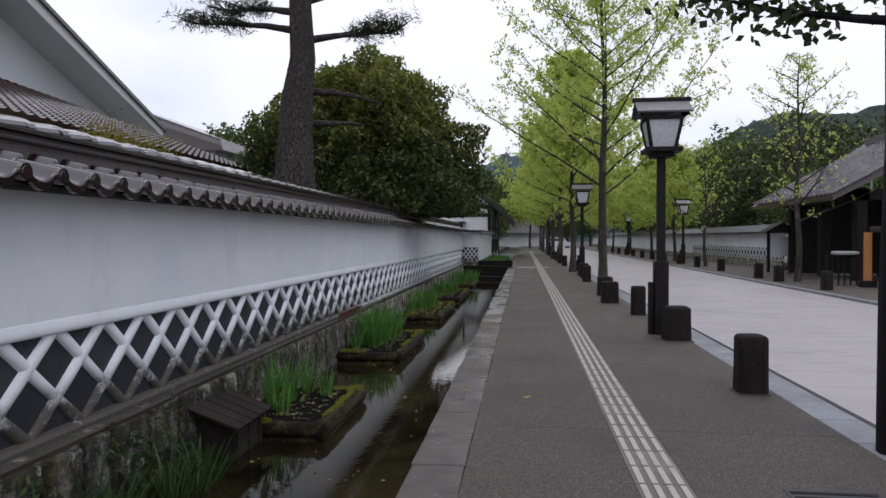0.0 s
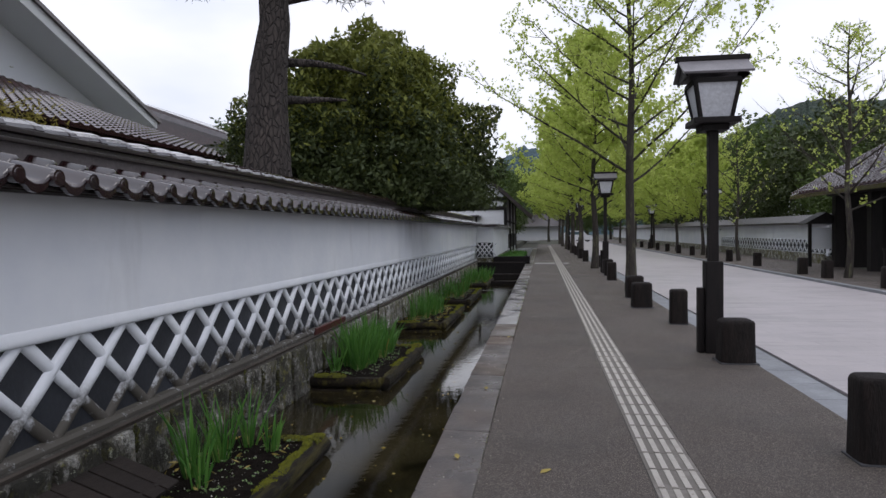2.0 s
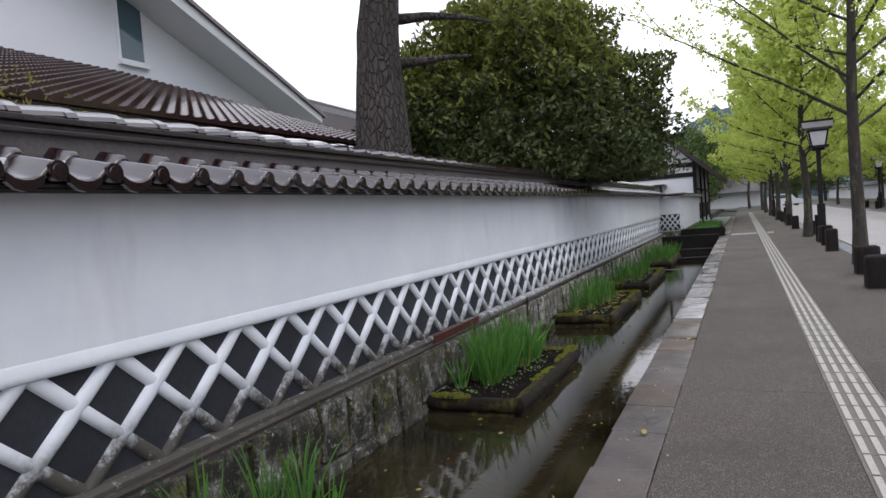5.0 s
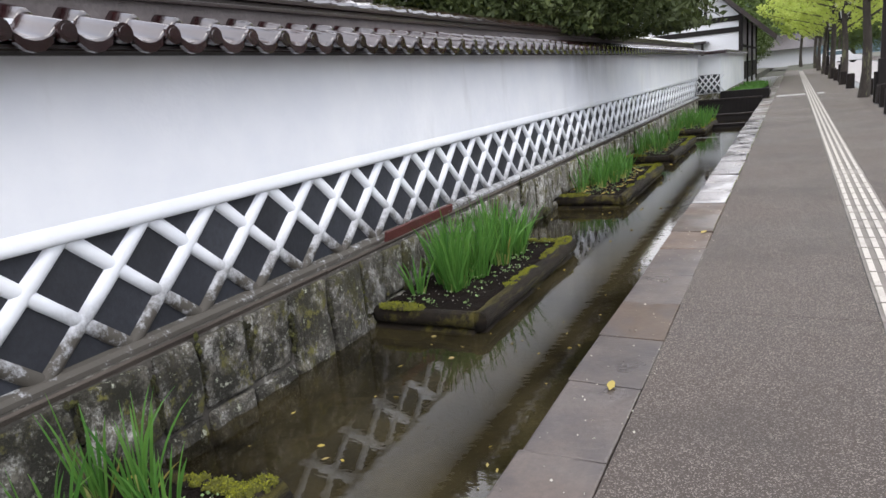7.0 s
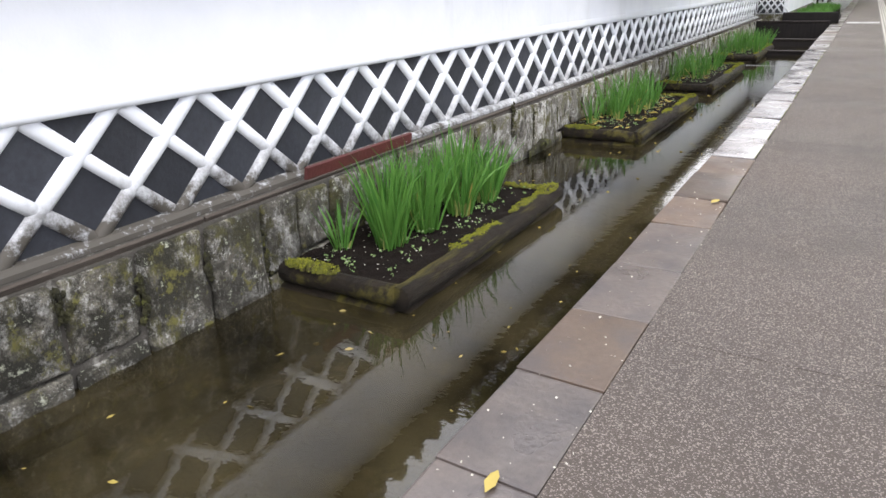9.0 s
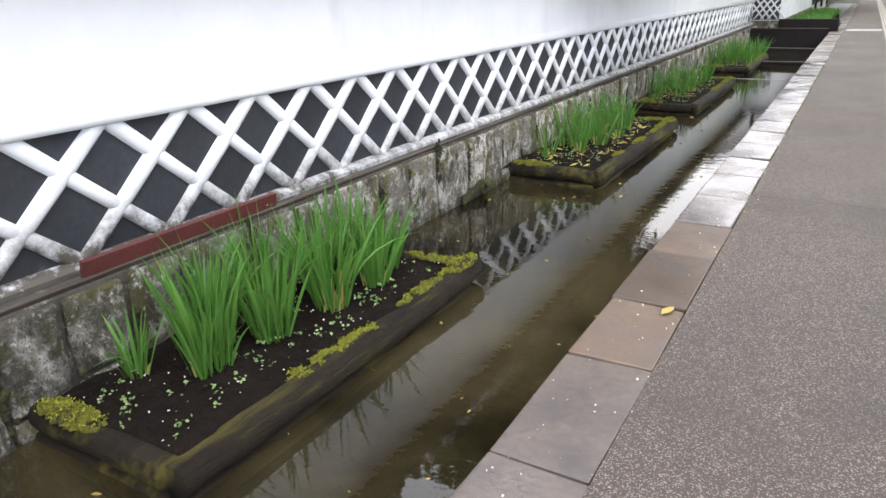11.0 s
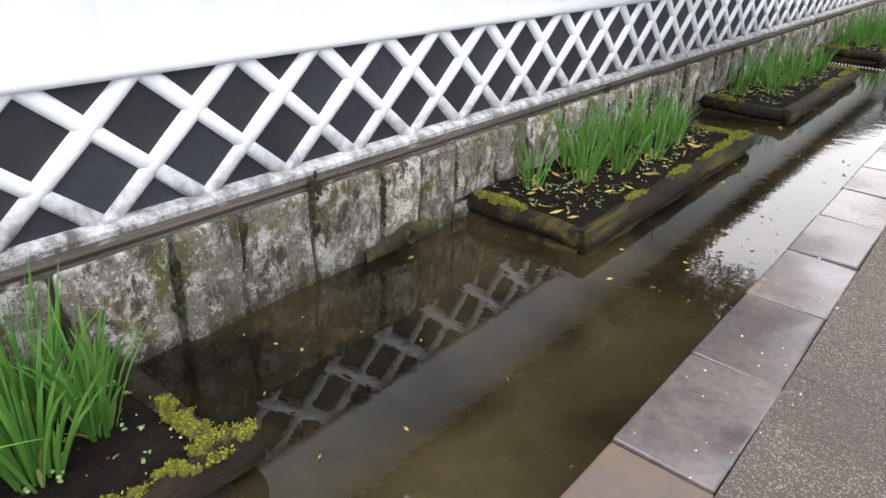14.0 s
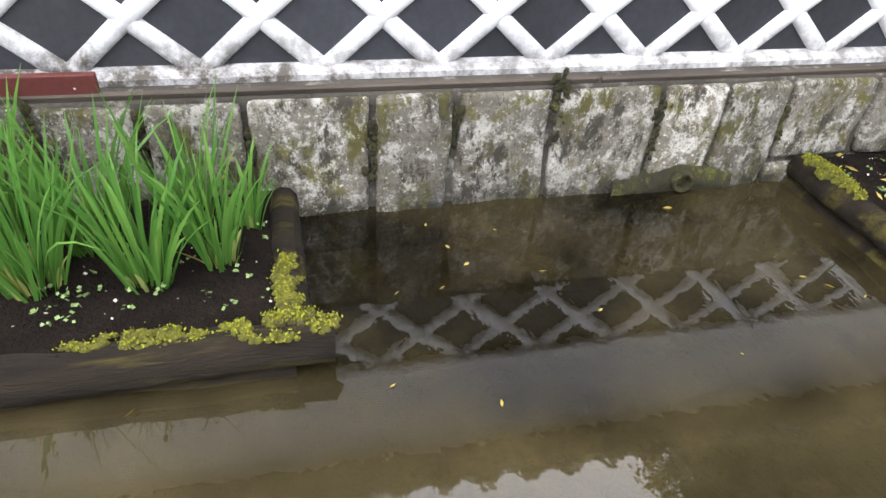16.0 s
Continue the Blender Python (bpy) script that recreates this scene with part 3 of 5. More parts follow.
bars = {s: bar_mesh(s) for s in (1, -1)}
bm = bmesh.new()
prism(bm, [(0, -HZ + 0.004), (HY - 0.004, 0), (0, HZ - 0.004), (-HY + 0.004, 0)], "x", -0.012, 0.0)
diamond = data_of("wall_tile", bm, M["slate"])
bm = bmesh.new()
prism(bm, [(-HY + 0.004, HZ - 0.02), (HY - 0.004, HZ - 0.02), (0, 0.004)], "x", -0.012, 0.0)
top_half = data_of("half_tile", bm, M["slate"])
bm = bmesh.new()
prism(bm, [(-HY + 0.004, -HZ + 0.012), (HY - 0.004, -HZ + 0.012), (0, -0.004)], "x", -0.012, 0.0)
low_half = data_of("half_tile", bm, M["slate"])

# ---- retaining wall of the canal ----
retaining = thing("retaining_wall", "mossy lichened granite blocks rising from the canal", "retaining wall", kind="structure")
part("backing", boxed(-2.85, -2.66, Y0, JOG + 0.4, -0.8, 0.10), M["ledge"], retaining)
part("ledge", boxed(-2.86, -2.655, Y0, JOG, 0.10, 0.168, 0.012), M["ledge"], retaining, "crumbling grey cement ledge")
bm = bmesh.new()
for a in range(-7, 31, 4):
    m = pose(-2.662 + random.uniform(-0.008, 0.008), a + 2.0, 0.175 + random.uniform(-0.01, 0.01), random.uniform(-0.25, 0.25), 24, 0)
    box(bm, -0.011, 0.011, -1.99, 1.99, -0.020, 0.016, 0.004, 0.0, m)
part("batten", bm, M["batten"], retaining, "thin weathered timber batten along the ledge")

part("right_bank", boxed(KERB_A + 0.03, KERB_B, Y0, Y1, -0.8, -0.17), M["ledge"], retaining, "dark cement bank under the kerb")

# second wall, set forward beyond the jog
wall2 = thing("wall_north", "white plaster wall set forward towards the canal", "wall", kind="structure")
part("plaster_core", boxed(-2.4, -2.05, JOG, 44.5, -0.6, 1.62), M["plaster"], wall2)
part("jog_wall", boxed(-3.1, -2.052, JOG - 0.02, JOG + 0.28, -0.6, 1.60), M["plaster"], wall2)
part("dark_panel", boxed(-2.83, -2.09, JOG - 0.034, JOG - 0.02, 0.30, 0.93), M["slate"], wall2)
bm = bmesh.new()
for k in range(4):
    for s in (1, -1):
        m = pose(-2.74 + k * 0.19, JOG - 0.036, 0.615, 0, s * 38, 0)
        box(bm, -0.022, 0.022, -0.018, 0.018, -0.38, 0.38, 0.008, 0, m)
part("lattice", bm, M["lattice"], wall2)
part("coping", boxed(-2.62, -1.84, JOG - 0.3, 44.5, 1.62, 1.74, 0.03), M["rooftile"], wall2)
part("foot_stone", boxed(-2.9, -2.03, JOG - 0.05, 44.5, -0.7, 0.28), M["stone"], wall2)

# ---- planters with irises ----
def blade_mesh(name, spots, material, rng, low, high, width=0.0062, lean=0.24):
    """Sword leaves: narrow ribbons that rise from a spot, bend outward and come to a point."""
    vs, fs = [], []
    for (cx, cy, cz), count, spread, tall in spots:
        for _ in range(count):
            a = rng.uniform(0, 2 * math.pi)
            r = spread * math.sqrt(rng.uniform(0, 1))
            x, y = cx + r * math.cos(a), cy + r * math.sin(a)
            out_a = a + rng.normal(0, 0.5)
            h = tall * rng.uniform(low, high)
            tilt = lean * (0.25 + r / spread) * rng.uniform(0.5, 1.5)
            curl = rng.uniform(0.0, 0.30) ** 1.3 * (3.0 if rng.uniform() < 0.07 else 1.0)
            turn = rng.uniform(0, math.pi)
            wx, wy = math.cos(turn), math.sin(turn)
            w = width * rng.uniform(0.7, 1.35)
            n, base = 6, len(vs)
            for i in range(n + 1):
                s = i / n
                o = h * (tilt * s + curl * s * s * s)
                z = cz + h * s * (1 - 0.45 * curl * s * s) - 0.01
                px, py = x + o * math.cos(out_a), y + o * math.sin(out_a)
                ww = w * (0.75 + 0.5 * s) * (1 - s ** 4) + 0.0006
                vs.append((px - wx * ww, py - wy * ww, z))
                vs.append((px + wx * ww, py + wy * ww, z))
            for i in range(n):
                q = base + 2 * i
                fs.append((q, q + 1, q + 3, q + 2))
    return mesh_of(name, vs, fs, material, True)


def log_beam(p, q, r, sides=10):
    vs, fs = [], []
    p, q = Vector(p), Vector(q)
    n = max(3, int((q - p).length / 0.09))
    tube(vs, fs, [p.lerp(q, i / n) + Vector((0.006 * noise.noise(Vector((i * 0.4, p.y, 1))), 0, 0.018 * noise.noise(Vector((i * 0.25, p.y, 0))))) for i in range(n + 1)], [r * random.uniform(0.95, 1.04) for _ in range(n + 1)], sides, 0.07)
    for v in vs:
        k = max(abs(v.z - p.z), abs((v - p).dot(Vector((q.y - p.y, p.x - q.x, 0)).normalized()))) / r
        v.z = p.z + (v.z - p.z) * (1.12 - 0.14 * k)
    fs.append(tuple(range(sides))[::-1])
    return mesh_of("beam", vs, fs, M["timber"], True)


def moss_pad(name, x, y, z, lx, ly, lz, rng, parent, mat="moss"):
    """Moss: a broken crowd of small cushions over an elongated patch."""
    vs, fs = [], []
    n = int(24 + 17000 * lx * ly)
    for _ in range(n):
        a, r = rng.uniform(0, 2 * math.pi), math.sqrt(rng.uniform(0, 1))
        cx, cy = x + lx * r * math.cos(a), y + ly * r * math.sin(a)
        if noise.noise(Vector((cx * 14, cy * 14, z * 9))) < -0.22:
            continue
        k = rng.uniform(0.006, 0.017) * (1.15 - 0.5 * r)
        h = lz * rng.uniform(0.5, 1.1) * (1.1 - 0.6 * r)
        q = len(vs)
        for ring, (rr, zz) in enumerate(((1.0, -0.3), (0.92, 0.35), (0.55, 0.85))):
            for j in range(7):
                t = 2 * math.pi * j / 7 + ring
                w = k * rr * rng.uniform(0.8, 1.25)
                vs.append((cx + w * math.cos(t), cy + 1.3 * w * math.sin(t), z + h * zz))
        vs.append((cx, cy, z + h))
        for ring in (0, 7):
            for j in range(7):
                fs.append((q + ring + j, q + ring + (j + 1) % 7, q + ring + 7 + (j + 1) % 7, q + ring + 7 + j))
        for j in range(7):
            fs.append((q + 14 + j, q + 14 + (j + 1) % 7, q + 21))
    if not vs:
        return
    tagged(part(name, mesh_of(name, vs, fs, M[mat], True), None, parent, "yellow-green moss cushions"), "yellow-green moss cushions", kind="stuff")
    n = int(42000 * lx * ly) + 90
    pick = rng.integers(0, len(vs) // 22, n) * 22 + 21
    c = np.array(vs)[pick] + rng.normal(0, 0.009, (n, 3)) * np.array([1, 1, 0.35])
    tagged(part("moss_fuzz", leaf_mesh("moss_fuzz", c, rng.uniform(0.003, 0.008, n), M["mossleaf"], rng, 0.5), None, parent), kind="stuff")


def joint_moss(y, z, wide, tall, seed, parent):
    """A thin ragged smear of dark moss in an upright joint between blocks."""
    rng = np.random.default_rng(seed)
    vs, fs = [], []
    for _ in range(26):
        cy, cz = y + rng.normal(0, wide * 0.5), z + rng.uniform(-tall, tall)
        k = rng.uniform(0.008, 0.020)
        q = len(vs)
        for j in range(7):
            t = 2 * math.pi * j / 7
            w = k * rng.uniform(0.7, 1.3)
            vs.append((FACE_X - 0.012, cy + w * math.cos(t), cz + 1.5 * w * math.sin(t)))
        vs.append((FACE_X + rng.uniform(0.004, 0.012), cy, cz))
        for j in range(7):
            fs.append((q + j, q + (j + 1) % 7, q + 7))
    tagged(part("joint_moss", mesh_of("joint_moss", vs, fs, M["darkmoss"], True), None, parent), "dark damp moss in a joint", kind="stuff")


def planter(y0, y1, seed, clumps, label, straw=0):
    rng = np.random.default_rng(seed)
    top, xf, xb = -0.235, -1.76, -2.61
    p = thing("planter", label, "planter", "planters in the canal")
    part("front_beam", log_beam((xf, y0 - 0.03, top - 0.055), (xf, y1 + 0.13, top - 0.06), 0.075), M["timber"], p, "rounded water-worn log")
    part("low_beam", log_beam((xf - 0.01, y0, top - 0.185), (xf - 0.01, y1, top - 0.185), 0.075), M["timber"], p)
    for y in (y0, y1):
        part("end_beam", log_beam((xb, y, top - 0.05), (xf - 0.03, y, top - 0.055), 0.065), M["timber"], p)
        part("low_end_beam", log_beam((xb, y, top - 0.18), (xf - 0.03, y, top - 0.18), 0.07), M["timber"], p)
    vs, fs, nx, ny = [], [], 16, int((y1 - y0) * 12)
    for j in range(ny + 1):
        for i in range(nx + 1):
            x, y = xb + (xf - xb) * i / nx, y0 + (y1 - y0) * j / ny
            vs.append((x, y, top - 0.005 + 0.022 * noise.noise(Vector((x * 6, y * 6, seed))) + 0.012 * noise.noise(Vector((x * 21, y * 21, seed)))))
    for j in range(ny):
        for i in range(nx):
            q = j * (nx + 1) + i
            fs.append((q, q + 1, q + nx + 2, q + nx + 1))
    part("soil", mesh_of("soil", vs, fs, M["soil"], True), M["soil"], p, "dark damp soil with pale grit")
    part("fill", boxed(xb, xf - 0.02, y0 + 0.02, y1 - 0.02, -0.6, top - 0.06), M["soil"], p)
    for _ in range(5):
        moss_pad("moss", xf - 0.02 + rng.uniform(-0.02, 0.02), rng.uniform(y0 + 0.2, y1 - 0.3), top + 0.008, rng.uniform(0.025, 0.05), rng.uniform(0.06, 0.22), 0.016, rng, p)
    moss_pad("moss", xf - 0.02, y1 - 0.02, top + 0.012, 0.07, 0.17, 0.030, rng, p)
    moss_pad("moss", xf - 0.03, y1 - 0.42, top + 0.008, 0.04, 0.26, 0.022, rng, p)
    moss_pad("moss", xf - 0.22, y1, top + 0.012, 0.2, 0.05, 0.024, rng, p)
    moss_pad("moss", xb + 0.22, y0, top + 0.01, 0.2, 0.065, 0.04, rng, p)
    n = int(70 * (y1 - y0))
    c = np.stack([rng.uniform(xb + 0.05, xf - 0.1, n), rng.uniform(y0 + 0.05, y1 - 0.05, n), np.full(n, top + 0.012)], 1)
    tagged(part("grit", leaf_mesh("grit", c, rng.uniform(0.003, 0.008, n), M["petal"], rng, 0.9, 0.8)), "pale grit and fallen petals strewn over the soil", "grit", kind="stuff")
    n = int(55 * (y1 - y0))
    seeds = np.stack([rng.uniform(xb + 0.1, xf - 0.12, n), rng.uniform(y0 + 0.05, y1 - 0.05, n)], 1)
    c = np.concatenate([np.concatenate([seeds + rng.normal(0, 0.012, (n, 2)), np.full((n, 1), top + 0.022)], 1) for _ in range(4)])
    tagged(part("seedlings", leaf_mesh("seedlings", c, rng.uniform(0.006, 0.012, len(c)), M["cress"], rng, 0.8, 0.7)), "tiny green seedlings sprouting from the soil", "seedlings", kind="stuff")
    if straw:
        c = np.stack([rng.uniform(xb + 0.05, xf - 0.12, straw), rng.uniform(y0 + 0.05, y1 - 0.1, straw), top + rng.uniform(0.015, 0.05, straw)], 1)
        tagged(part("withered_leaves", leaf_mesh("withered_leaves", c, rng.uniform(0.02, 0.055, straw), M["straw"], rng, 0.22, 0.75)), "yellow withered leaves lying on the soil", "dead leaves", kind="stuff")
    for x, y, count, spread, tall in clumps:
        me = blade_mesh("iris_clump", [((0, 0, 0), int(count * 1.4), spread * 1.2, tall * 1.08)], M["iris"], rng, 0.45, 1.08, 0.0064, 0.21)
        ob = thing("iris_clump", "tuft of fresh green sword-shaped iris leaves in soil", "iris", "irises", pose(x, y, top))
        tagged(part("foliage", me, None, ob), kind="stuff")
        tagged(part("leaf_base", blade_mesh("leaf_base", [((0, 0, 0), max(5, int(count * 0.35)), spread * 1.05, tall * 0.26)], M["sheath"], rng, 0.5, 1.1, 0.0075, 0.2), None, ob), "pale yellow-green leaf bases", kind="stuff")
        if rng.uniform() < 0.7:
            part("yellow_leaf", blade_mesh("yellow_leaf", [((0, 0, 0), 1, spread, tall * 0.6)], M["straw"], rng, 0.5, 1.0, 0.008, 0.5), M["straw"], ob, "yellowed outer leaf")


planter(5.85, 7.18, 1, [(-2.26, 7.02, 20, 0.05, 0.42), (-2.35, 6.35, 26, 0.06, 0.5), (-2.30, 6.65, 20, 0.05, 0.36), (-2.05, 6.95, 18, 0.05, 0.30), (-2.42, 6.95, 16, 0.05, 0.42), (-2.2, 6.15, 12, 0.05, 0.3)], "log-edged planter with sparse irises standing in the canal", 25)
planter(9.50, 11.64, 2, [(-2.43, 9.84, 16, 0.045, 0.30), (-2.20, 10.05, 70, 0.085, 0.52), (-2.36, 10.22, 60, 0.08, 0.54), (-2.18, 10.42, 55, 0.08, 0.50), (-2.40, 10.62, 60, 0.085, 0.54),
                         (-2.12, 10.82, 55, 0.075, 0.50), (-2.34, 10.98, 55, 0.08, 0.52), (-2.10, 11.18, 45, 0.065, 0.46), (-2.36, 11.30, 40, 0.065, 0.50), (-2.17, 11.42, 38, 0.055, 0.44), (-2.38, 11.52, 14, 0.035, 0.32)],
        "log-edged mossy planter thick with irises in the canal")
planter(14.15, 16.95, 3, [(-2.40, 14.55, 14, 0.05, 0.36), (-2.22, 14.95, 26, 0.06, 0.40), (-2.42, 15.10, 30, 0.07, 0.46), (-2.12, 15.30, 24, 0.06, 0.42), (-2.34, 15.55, 30, 0.07, 0.48), (-2.08, 15.80, 26, 0.06, 0.42),
                          (-2.36, 16.05, 30, 0.07, 0.46), (-2.14, 16.30, 28, 0.06, 0.40), (-2.34, 16.6, 26, 0.06, 0.40)], "log-edged planter with irises and withered yellow leaves", 170)
planter(18.3, 21.4, 4, [(-2.4 + 0.3 * (k % 2), 18.7 + 0.33 * k, 24, 0.07, 0.42) for k in range(8)], "log-edged planter with middling irises in the canal", 50)
planter(23.3, 26.2, 5, [(-2.4 + 0.28 * (k % 3), 23.6 + 0.27 * k, 30, 0.09, 0.46) for k in range(9)], "log-edged planter with dense irises in the canal")

# wooden pump box beside the first planter
bx = thing("pump_box", "small weathered wooden box with board roof standing in canal", "box", at=pose(-2.44, 5.55, WATER))
part("body", boxed(-0.16, 0.16, -0.24, 0.24, -0.12, 0.30, 0.006), M["oldwood"], bx)
for k in range(5):
    m = pose(0.0, -0.30 + 0.15 * k, 0.345, 0, 20, 0)
    bm = bmesh.new()
    box(bm, -0.24, 0.24, -0.068, 0.068, -0.011, 0.011, 0.004, 0.002, m)
    part("roof_board", bm, M["oldwood"], bx)
for sx in (-0.165, 0.165):
    for sy in (-0.22, 0.0, 0.22):
        part("batten", boxed(sx - 0.012, sx + 0.012, sy - 0.025, sy + 0.025, -0.1, 0.30, 0.003), M["oldwood"], bx)

rb = thing("red_board", "dull oxblood painted board leaning on the ledge under the lattice", "board", at=pose(-2.68, 10.45, 0.17, 0, 10, 0))
part("plank", boxed(-0.014, 0.014, -0.62, 0.58, 0.0, 0.105, 0.004), M["redboard"], rb)
part("nail", boxed(0.013, 0.018, 0.50, 0.506, 0.05, 0.056), M["steel"], rb)

# rank weeds at the foot of the retaining wall, south of the pump box
rng = np.random.default_rng(44)
spots = [((rng.uniform(-2.58, -2.25), rng.uniform(1.2, 5.0), WATER - 0.02), 16, 0.08, rng.uniform(0.22, 0.46)) for _ in range(60)]
tagged(part("canal_weeds", blade_mesh("canal_weeds", spots, M["weed"], rng, 0.4, 1.1, 0.007, 0.4), M["weed"]), "rank dark green weeds at the foot of the wall", "weeds", kind="stuff")
n = 1500
c = np.stack([FACE_X + np.abs(rng.normal(0, 0.06, n)), rng.uniform(0.5, 5.1, n), rng.uniform(-0.36, 0.10, n)], 1)
c = c[np.array([noise.noise(Vector((0, y * 1.7, z * 3))) > 0.0 for _, y, z in c.tolist()])]
tagged(part("wall_ferns", leaf_mesh("wall_ferns", c, rng.uniform(0.012, 0.035, len(c)), M["weed"], rng, 0.45), M["weed"]), "small dark ferns clinging to the stone", "ferns", kind="stuff")

# drain outlet in the retaining wall, under a mossy hump
drain = thing("drain_outlet", "short mossy clay drain pipe jutting from the stone wall", "drain", at=pose(FACE_X, 13.50, -0.315))
vs, fs = [], []
for r0, r1 in ((0.052, 0.040),):
    for x, r in ((-0.10, r0), (0.055, r0), (0.055, r1), (-0.10, r1)):
        for k in range(14):
            a = 2 * math.pi * k / 14
            vs.append((x, r * math.cos(a), r * math.sin(a)))
for i in range(3):
    for k in range(14):
        fs.append((i * 14 + k, i * 14 + (k + 1) % 14, i * 14 + 14 + (k + 1) % 14, i * 14 + 14 + k))
part("pipe", mesh_of("pipe", vs, fs, M["darkmoss"], True), None, drain)
vs, fs = [], []
for i in range(15):
    y = -0.35 + 0.045 * i
    h = 0.060 * math.exp(-(y / 0.18) ** 2) - 0.012 + 0.012 * noise.noise(Vector((y * 9, 2, 0)))
    for x, z in ((-0.03, -0.09), (0.014, -0.085), (0.022 + 0.012 * noise.noise(Vector((y * 11, 0, 0))), h - 0.035), (0.014, h + 0.02), (-0.03, h + 0.03)):
        vs.append((x, y, z))
for i in range(14):
    for k in range(4):
        q = i * 5 + k
        fs.append((q, q + 1, q + 6, q + 5))
part("mossy_hump", mesh_of("mossy_hump", vs, fs, M["darkmoss"], True), None, drain, "hump of dark yellow-green moss")

# weirs and beams across the canal
for y, z0, z1, lab in ((25.0, -0.52, -0.30, "low dark timber weir board across the canal"), (27.6, -0.5, -0.22, "dark timber weir board across the canal"), (29.9, -0.5, 0.12, "heavy dark timber beam bridging the canal")):
    w = thing("weir", lab, "weir", "weirs")
    part("beam", boxed(-2.62, -0.68, y, y + 0.16, z0, z1, 0.015), M["black"], w)
    part("cap", boxed(-2.62, -0.68, y - 0.02, y + 0.18, z1, z1 + 0.035, 0.01), M["oldwood"], w)
f = thing("footbridge", "dark timber footbridge slab over the canal", "footbridge")
part("deck", boxed(-2.05, -0.5, 31.4, 33.0, 0.08, 0.22, 0.02), M["black"], f)
part("kerb_beam", boxed(-2.05, -0.5, 31.3, 31.42, 0.02, 0.34, 0.02), M["black"], f)
ch = thing("float_line", "thin white float line strung across the water", "rope")
vs, fs = [], []
for k in range(40):
    x = -2.55 + 1.8 * k / 39
    tube(vs, fs, [(x, 22.7, WATER - 0.01), (x, 22.7, WATER + 0.012)], [0.014, 0.012], 6)
part("float", mesh_of("float", vs, fs, M["chain"]), M["chain"], ch)

# grass bank beyond the jog
rng = np.random.default_rng(40)
spots = [((rng.uniform(-2.0, -1.0), rng.uniform(33.2, 44), 0.0), 26, 0.16, 0.32) for _ in range(110)]
part_ob = part("bank", boxed(-2.05, -0.9, 33.0, 45, -0.5, 0.02, 0.05), M["soil"])
tagged(part_ob, "low planted earth bank beside the canal", "bank", kind="structure")
tagged(part("bank_grass", blade_mesh("bank_grass", spots, M["iris"], rng, 0.5, 1.0, 0.012, 0.3), M["iris"]), "bright green grass on the bank beyond the footbridge", "grass", kind="stuff")

for x0, x1 in ((-0.30, 0.58), (0.93, 1.15)):
    pm = part("pavement_mark", boxed(x0, x1, 31.5, 32.4, -0.002, 0.004), M["paint"])
    tagged(pm, "worn white painted mark on the pavement", "road marking", "pavement marks")

# fallen leaves
for x, y, z, r in ((-0.49, 8.07, 0.006, 95), (-0.52, 6.2, 0.006, 100), (0.02, 6.0, 0.005, 50), (-0.43, 11.05, 0.006, 70)):
    bm = bmesh.new()
    vv = [bm.verts.new(c) for c in ((-0.045, 0, 0.002), (-0.01, 0.017, 0.01), (0.03, 0.014, 0.006), (0.055, 0, 0.004), (0.03, -0.014, 0.004), (-0.01, -0.017, 0.004))]
    bm.faces.new(vv)
    ob = part("fallen_leaf", bm, M["straw"], at=pose(x, y, z, 0, 0, r))
    tagged(ob, "single pale yellow fallen leaf on the stone", "leaf", "fallen leaves")
n = 230
c = np.stack([rng.uniform(-2.5, -0.75, n), rng.uniform(4, 20, n), np.full(n, WATER + 0.004)], 1)
tagged(part("floating_leaves", leaf_mesh("floating_leaves", c, rng.uniform(0.007, 0.024, n), M["straw"], rng, 0.4, 0.97)), "small yellow leaves adrift on the canal", "leaves", kind="stuff")
n = 500
c = np.stack([rng.uniform(-0.66, -0.30, n), rng.uniform(0, 20, n), np.full(n, 0.006)], 1)
tagged(part("kerb_grit", leaf_mesh("kerb_grit", c, rng.uniform(0.002, 0.007, n), M["petal"], rng, 0.8, 0.9)), "pale petals and grit scattered along the kerb", "grit", kind="stuff")


# ---- street furniture ----
def bollard(w, d, h, label, seed):
    random.seed(seed)
    b = thing("bollard", label, "bollard", "bollards")
    bm = bmesh.new()
    rings, sides = 7, 16
    grid = []
    for i in range(rings):
        s = i / (rings - 1)
        row = []
        for k in range(sides):
            a = 2 * math.pi * k / sides
            c, n = math.cos(a), math.sin(a)
            e = 0.45
            x = (abs(c) ** e) * math.copysign(1, c) * w / 2 * (1.02 - 0.05 * s)
            y = (abs(n) ** e) * math.copysign(1, n) * d / 2 * (1.02 - 0.05 * s)
            g = 1 + 0.05 * noise.noise(Vector((x * 9, y * 9, seed + s)))
            row.append(bm.verts.new((x * g, y * g, h * s - 0.02)))
        grid.append(row)
    for shrink, z in ((0.93, h + 0.0), (0.80, h + 0.012)):
        grid.append([bm.verts.new((v.co.x * shrink, v.co.y * shrink, z)) for v in grid[rings - 1]])
    for r0, r1 in zip(grid, grid[1:]):
        for k in range(sides):
            bm.faces.new((r0[k], r0[(k + 1) % sides], r1[(k + 1) % sides], r1[k]))
    bm.faces.new(grid[-1])
    part("post", bm, M["bollard"], b, "", True)
    part("collar", boxed(-w / 2 * 1.06, w / 2 * 1.06, -d / 2 * 1.06, d / 2 * 1.06, -0.02, 0.012, 0.006), M["gutter"], b)
    return b


